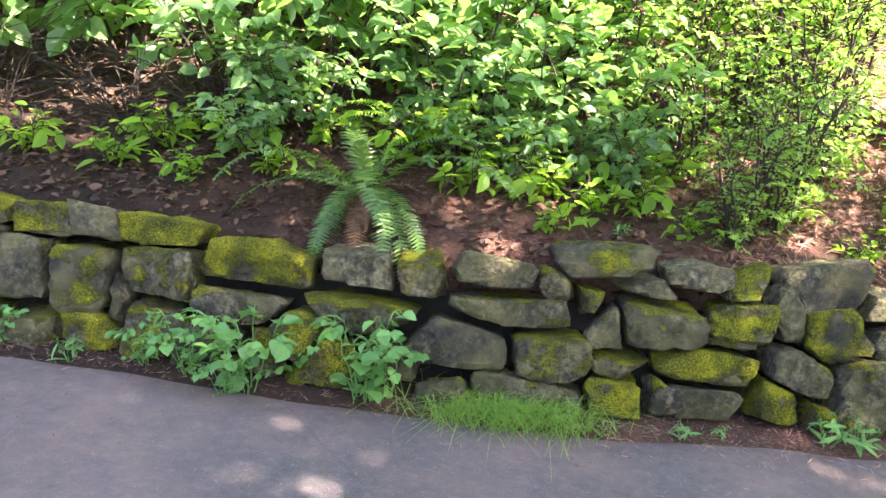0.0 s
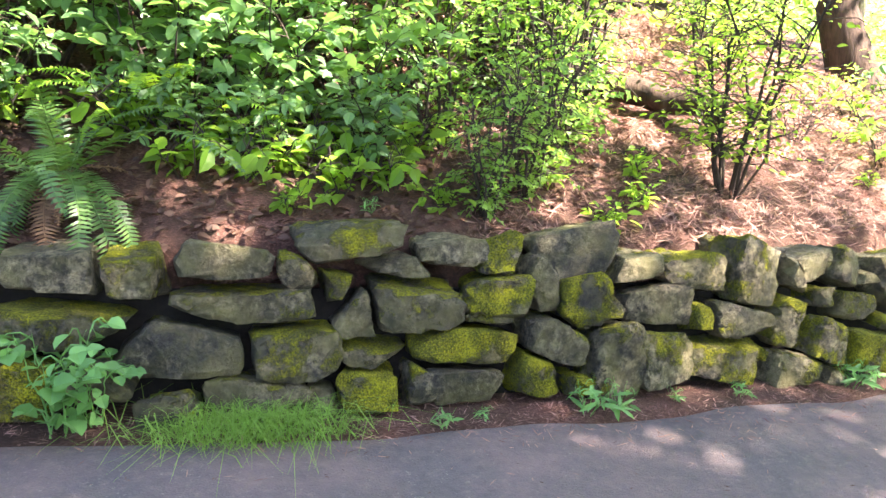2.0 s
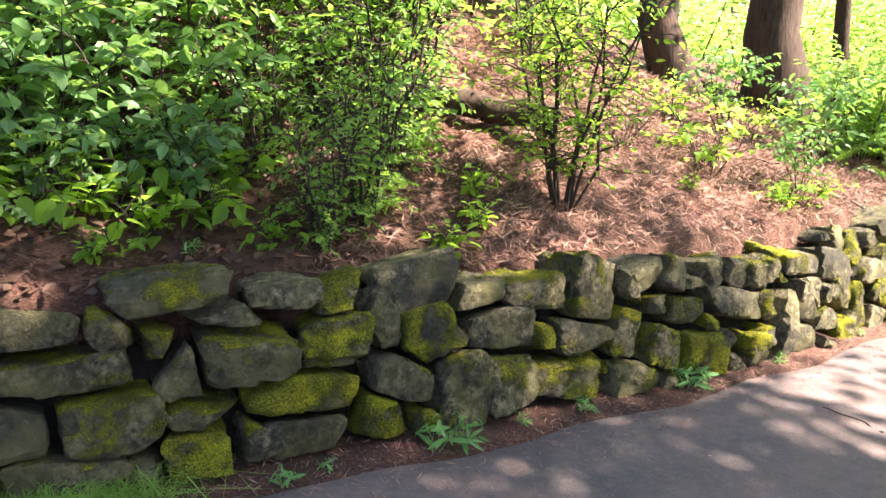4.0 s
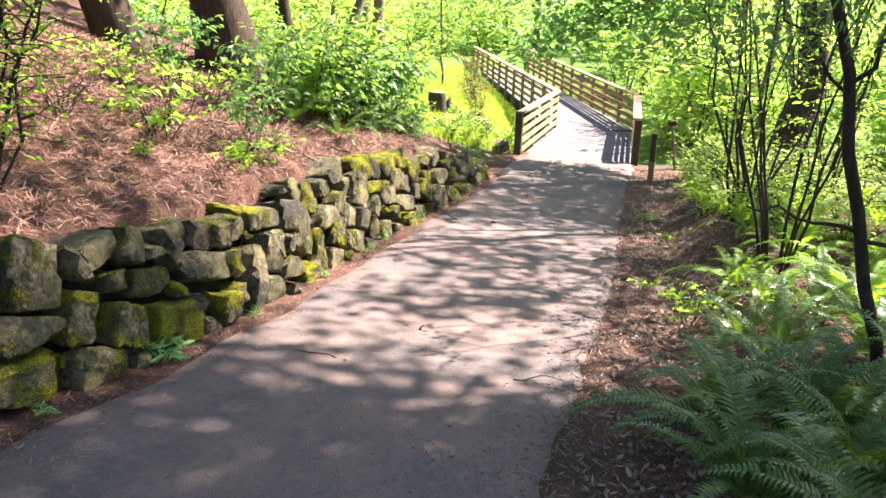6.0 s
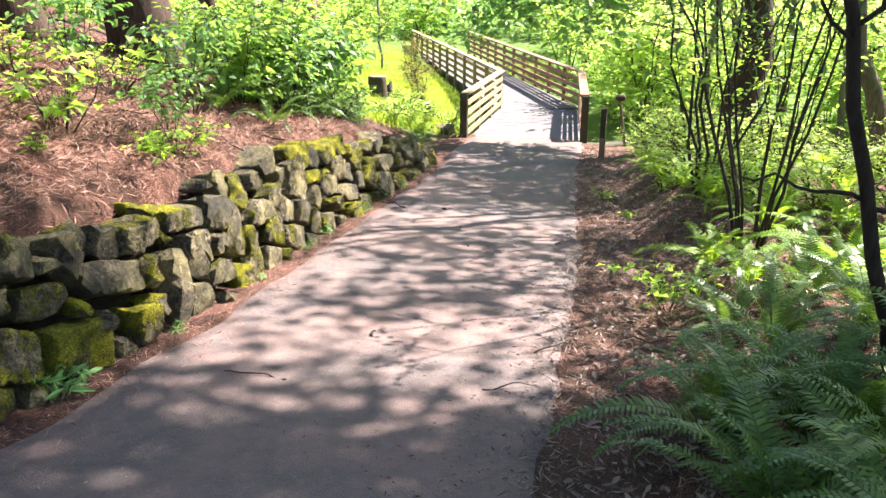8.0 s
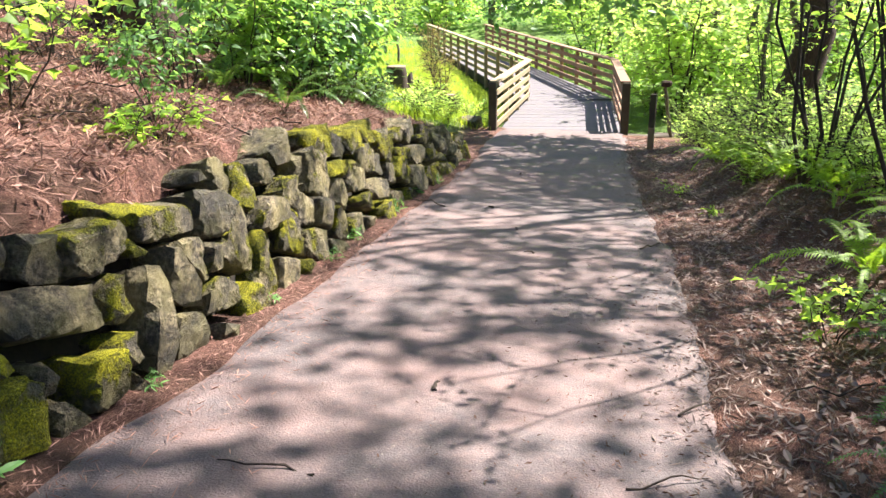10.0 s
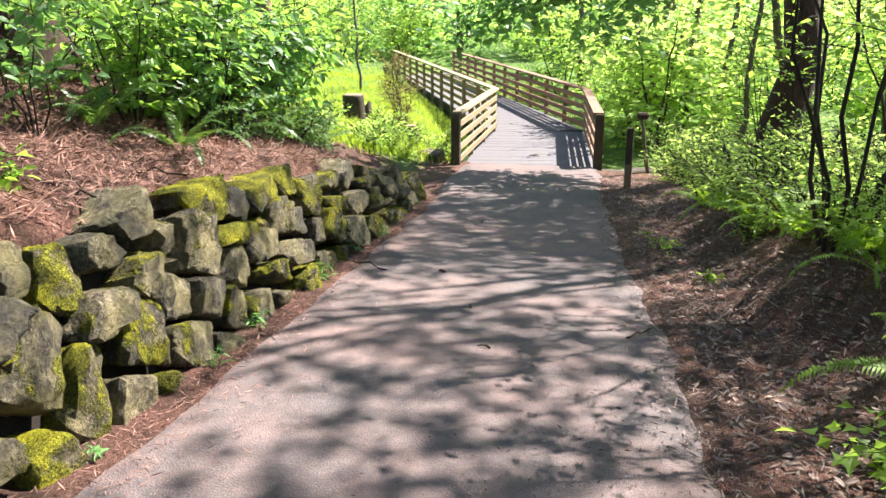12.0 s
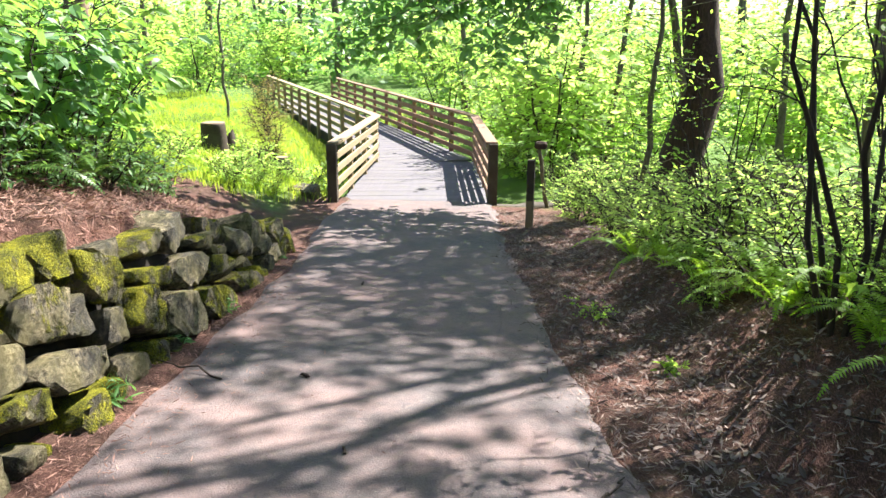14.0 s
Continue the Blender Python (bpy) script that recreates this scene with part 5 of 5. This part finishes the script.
stump(18.85, 10.05, 0.23, 0.55, 1, "dark sawn tree stump standing in bright meadow grass")
stump(19.4, 8.95, 0.13, 0.42, 2, "small pale stump in the grass beside the footbridge")
b_conif = bush("young_conifer", "small conifer with yellowing needles beside the bridge railing", "shrub", 1.5, 0.5, 6, 240, 12, 0.05, CONIFER_TAN, 130, "", twig_len=0.3, bare=0.08, narrow=0.2)
stand(b_conif, [(19.9, 9.3, 0.95), (23.8, 11.4, 1.1)], seed=15)
marker = thing("marker_post", 15.83, 3.70, gz(15.83, 3.70) - 0.05, "short weathered square timber marker post, dark towards the top", "post")
part("post", bm_mesh("post", box(0.10, 0.10, 1.0, 0.008, (0, 0, 0.48)), DARK_WOOD), marker)
part("pale_face", bm_mesh("pale_face", box(0.006, 0.085, 0.42, 0.002, (-0.052, 0, 0.22)), CUT_WOOD), marker, "paler bare wood near the foot")
stub = thing("cut_trunk", 17.95, 3.8, gz(17.95, 3.8), "reddish sawn end of a broken leaning trunk", "trunk")
part("trunk", mesh("trunk", *tube(bend((0.5, -0.1, -0.1), (0.1, 0.05, 1.0), 6, 0, 0.02, 2), np.linspace(0.04, 0.03, 6), 8, 0.05, 2), BARK, True), stub)
part("sawn_block", bm_mesh("sawn_block", box(0.12, 0.2, 0.12, 0.03, (0.05, 0.02, 1.08)), RED_BARK), stub, "reddish-brown sawn block")
rock = thing("boulder", 17.75, 7.75, gz(17.75, 7.75) - 0.02, "grey boulder half sunk in grass by the bridge post", "rock")
part("rock", stone_mesh("rock", 0.5, 0.35, 0.4, 900), rock)
log = thing("fallen_log", 3.05, 5.6, gz(3.05, 5.6) + 0.1, "rotting brown log lying across the bank", "log")
part("log", mesh("log", *tube(bend((-0.6, 0.5, 0.18), (0.6, -0.45, -0.12), 9, 0, 0.02, 9), np.linspace(0.08, 0.10, 9), 12, 0.08, 9), RED_BARK, True), log)

# overhanging maple bough in front of the bridge
bough = thing("maple_bough", 19.5, 1.0, gz(19.5, 1.0), "overhanging maple bough with large bright lobed leaves", "tree")
part("trunk", mesh("trunk", *tube(bend((0, 0, -0.1), (-0.4, 1.2, 4.4), 8, 0, 0.02, 5), np.linspace(0.09, 0.05, 8), 8), BARK, True), bough)
rng = np.random.default_rng(31)
tw, pos, way = [], [], []
o = Vector((19.5, 1.0, gz(19.5, 1.0)))
for q in range(30):
    e = np.array((17.2 + rng.uniform(-1.6, 1.8), 6.0 + rng.uniform(-2.2, 2.2), 0.1 + rng.uniform(-0.2, 0.7))) - np.array(o)
    p = bend((-0.4, 1.2, 4.3), e, 9, 0.5, 0.04, 300 + q)
    tw.append(tube(p, np.linspace(0.025, 0.004, 9), 5))
    for t in np.linspace(0.5, 1.0, 52):
        c = p[int(t * 7.99)] + (p[int(t * 7.99) + 1] - p[int(t * 7.99)]) * (t * 7.99 % 1)
        pos.append(c + rng.normal(size=3) * (0.25, 0.25, 0.14)), way.append(rng.normal(size=3) * (1, 1, 0.4))
for q in tw:
    part("branch", mesh("branch", *q, BARK, True), bough)
pos, way = np.array(pos), np.array(way)
c55, s55 = math.cos(radians(58)), math.sin(radians(58))
left_way = np.stack([way[:, 0] * c55 - way[:, 1] * s55, way[:, 0] * s55 + way[:, 1] * c55, way[:, 2]], 1)
right_way = np.stack([way[:, 0] * c55 + way[:, 1] * s55, -way[:, 0] * s55 + way[:, 1] * c55, way[:, 2]], 1)
lv, lf = joined([leaves(pos, way, 0.2, rng, 0.3, 0.5), leaves(pos, left_way, 0.15, rng, 0.3, 0.5), leaves(pos, right_way, 0.15, rng, 0.3, 0.5)])
tagged(part("leaves", mesh("leaves", lv, lf, LEAF), bough), kind="stuff")

# ---- plants at the wall foot ----
b_mallow = bush("wall_foot_herb", "fresh green lobed-leaf herb growing at the wall foot", "plant", 0.36, 0.2, 6, 18, 4, 0.07, HERB, 140, "wall foot herbs", twig_len=0.1, bare=0.1, narrow=0.95, stem_r=0.004, lobes=False, stem_mat=HERB)
stand(b_mallow, [(-1.22, 3.3, 0.85), (-0.92, 3.22, 1.1), (-0.4, 3.24, 1.15), (-1.45, 3.34, 0.6), (-0.28, 3.3, 0.8), (-2.15, 3.4, 0.5), (-0.72, 3.4, 0.6), (-1.0, 3.15, 0.6)], seed=16)
b_dandy = bush("rosette_weed", "ragged green weed with long toothed leaves at the wall foot", "plant", 0.2, 0.17, 6, 11, 4, 0.115, HERB, 141, "wall foot weeds", twig_len=0.07, bare=0.0, narrow=0.24, stem_r=0.003, stem_mat=HERB)
stand(b_dandy, [(1.82, 3.34, 0.9), (1.98, 3.36, 0.8), (1.1, 3.24, 0.5), (-1.78, 3.3, 0.7), (3.55, 3.6, 0.9), (3.7, 3.66, 0.8), (2.75, 3.5, 0.5), (4.55, 3.8, 0.4), (8.55, 4.78, 0.8), (7.35, 4.5, 0.6), (6.75, 4.32, 0.5), (9.5, 5.05, 0.6), (5.7, 4.06, 0.4), (2.35, 3.46, 0.4), (1.3, 3.3, 0.35), (0.95, 4.05, 0.45), (10.4, 5.2, 0.6), (12.4, 5.75, 0.5)], (0.5, 0.9), 17)
rng = np.random.default_rng(22)
n = 1000
cx = 0.3 + rng.normal(size=n) * 0.2
cy = y_left(cx) + 0.0 + rng.normal(size=n) * 0.08
bv, bf = blades(np.stack([cx, cy, path_z(cx) - 0.01], 1), 0.15, 0.0045, rng, 2.0)
tagged(new("grass_tuft", mesh("grass_tuft", bv, bf, GRASS)), "dense tuft of fresh green grass between path and wall", "grass", kind="stuff")

# ---- litter ----
def scatter(n, x0, x1, y0, y1, seed, test):
    rng = np.random.default_rng(seed)
    x, y = rng.uniform(x0, x1, n), rng.uniform(y0, y1, n)
    k = test(x, y, rng)
    return x[k], y[k], rng


def flat_litter(name, label, x, y, z, rng, size, narrow, mat, tilt=0.35):
    n = len(x)
    az = rng.uniform(0, 2 * np.pi, n)
    way = np.stack([np.cos(az), np.sin(az), rng.normal(size=n) * tilt], 1)
    v, f = simple_leaves(np.stack([x, y, z], 1), way * 3, size, rng, 0.0, narrow) if narrow < 0.3 else leaves(np.stack([x, y, z], 1), way * 3, size, rng, 0.0, narrow, fold=0.12)
    return tagged(new(name, mesh(name, v, f, mat)), label, "litter", kind="stuff")


x, y, rng = scatter(26000, -4.5, 3.2, 3.7, 8.0, 31, lambda x, y, r: (y > y_left(x) + 0.5) & (r.random(len(x)) < np.interp(x, (1.0, 3.2), (1.0, 0.15)) * np.interp(y, (4, 8), (1, 0.4))))
flat_litter("leaf_litter", "dry brown fallen leaves on the bank", x, y, ground_z(x, y) + 0.015, rng, 0.055, 0.55, DEAD_LEAF)
x, y, rng = scatter(140000, 1.5, 14, 3.9, 8.6, 32, lambda x, y, r: (y > y_left(x) + 0.36) & (y < y_left(x) + np.interp(x, (8, 14), (4.5, 2.2))))
flat_litter("needle_litter", "red-brown fallen conifer needles on the bank", x, y, ground_z(x, y) + 0.012, rng, 0.095, 0.085, NEEDLE, 0.45)
x, y, rng = scatter(110000, 0.5, 17.5, -0.9, 4.8, 33, lambda x, y, r: (y < y_right(x) + 0.02 - np.abs(r.normal(size=len(x))) * -0.15) & (y > y_right(x) - 2.2))
flat_litter("needle_litter", "brown needles and bark shreds on the verge", x, y, np.maximum(ground_z(x, y), np.where(y > y_right(x), path_z(x) + 0.012, -99)) + 0.006, rng, 0.06, 0.13, SHRED, 0.4)
x, y, rng = scatter(22000, 1.5, 16, -1.2, 4.2, 36, lambda x, y, r: (y < y_right(x) - 0.1) & (y > y_right(x) - 2.4))
flat_litter("leaf_litter", "dark brown leaves and bark flakes on the verge", x, y, ground_z(x, y) + 0.012, rng, 0.05, 0.4, SHRED)
x, y, rng = scatter(70000, -4, 14, 2.6, 6.2, 34, lambda x, y, r: (y > y_left(x) - 0.02 - np.abs(r.normal(size=len(x))) * np.interp(x, (-1, 2.5), (0.1, 0.26))) & (y < y_left(x) + 0.22))
flat_litter("needle_litter", "brown litter drifted against the wall foot", x, y, np.maximum(ground_z(x, y), np.where(y < y_left(x), path_z(x) + 0.012, -99)) + 0.006, rng, 0.05, 0.09, NEEDLE, 0.3)
x, y, rng = scatter(5000, -4, 17.5, 0, 7, 35, lambda x, y, r: (y > y_right(x)) & (y < y_left(x)))
flat_litter("path_crumbs", "scattered needles and crumbs on the asphalt", x, y, path_z(x) + 0.016, rng, 0.022, 0.2, DEAD_LEAF, 0.15)


x, y, rng = scatter(9000, 1.5, 7.5, 0.5, 3.2, 37, lambda x, y, r: (y > y_right(x)) & (y < y_right(x) + np.abs(r.normal(size=len(x))) * 0.55))
flat_litter("path_crumbs", "dark bark crumbs strewn along the asphalt edge", x, y, path_z(x) + 0.016, rng, 0.026, 0.28, DEAD_LEAF, 0.2)


def twig(x, y, L, az, r, seed, on_path=True, label="thin brown fallen twig"):
    z = (float(path_z(x)) + 0.016) if on_path else gz(x, y) + 0.02
    top = thing("fallen_twig", x, y, z, label, "twig", "fallen twigs", rz=az)
    slope = math.tan(radians(7.5)) * math.cos(radians(az))
    p = bend((-L / 2, 0, slope * L / 2 * (1 if on_path else 0)), (L / 2, 0, -slope * L / 2 * (1 if on_path else 0)), 7, 0.01, 0.06, seed)
    part("stick", mesh("stick", *tube(p, np.linspace(r, r * 0.4, 7), 5), TWIG, True), top)


for n, (x, y, L, az, r) in enumerate(((5.07, 2.79, 0.10, 20, 0.010), (9.2, 4.1, 0.07, 60, 0.014), (4.2, 3.0, 0.34, 100, 0.006), (9.1, 4.75, 0.55, 70, 0.007), (5.4, 1.75, 0.35, -30, 0.006), (8.3, 2.45, 0.32, -20, 0.008), (11.6, 4.6, 0.1, 10, 0.01), (7.6, 3.2, 0.08, 80, 0.008), (8.35, 3.55, 0.07, 20, 0.009), (4.7, 1.8, 0.3, -50, 0.005))):
    twig(x, y, L, az, r, 500 + n)
rt = random.Random(9)
for n in range(70):
    x = rt.uniform(2, 12)
    side = rt.random() < 0.55
    y = float(y_left(x)) + rt.uniform(0.7, 3.2) if side else float(y_right(x)) - rt.uniform(0.15, 1.2)
    twig(x, y, rt.uniform(0.2, 0.7), rt.uniform(0, 180), rt.uniform(0.003, 0.008), 600 + n, False)
b_brush = bush("brushwood", "tangle of bare dead twigs on the bank", "brush", 0.5, 0.6, 16, 60, 3, 0.001, TWIG, 150, "dead brush", twig_len=0.35, bare=0.1, stem_r=0.005)
stand(b_brush, [(-2.0, 4.75, 1.1), (-1.4, 4.8, 1.1), (-2.8, 4.7, 1.1), (-0.9, 4.95, 1.0), (4.6, 5.6, 0.8), (5.4, 5.5, 0.7), (0.3, 5.1, 0.9), (-3.4, 4.8, 1.0), (6.4, 5.9, 0.7)], seed=18)
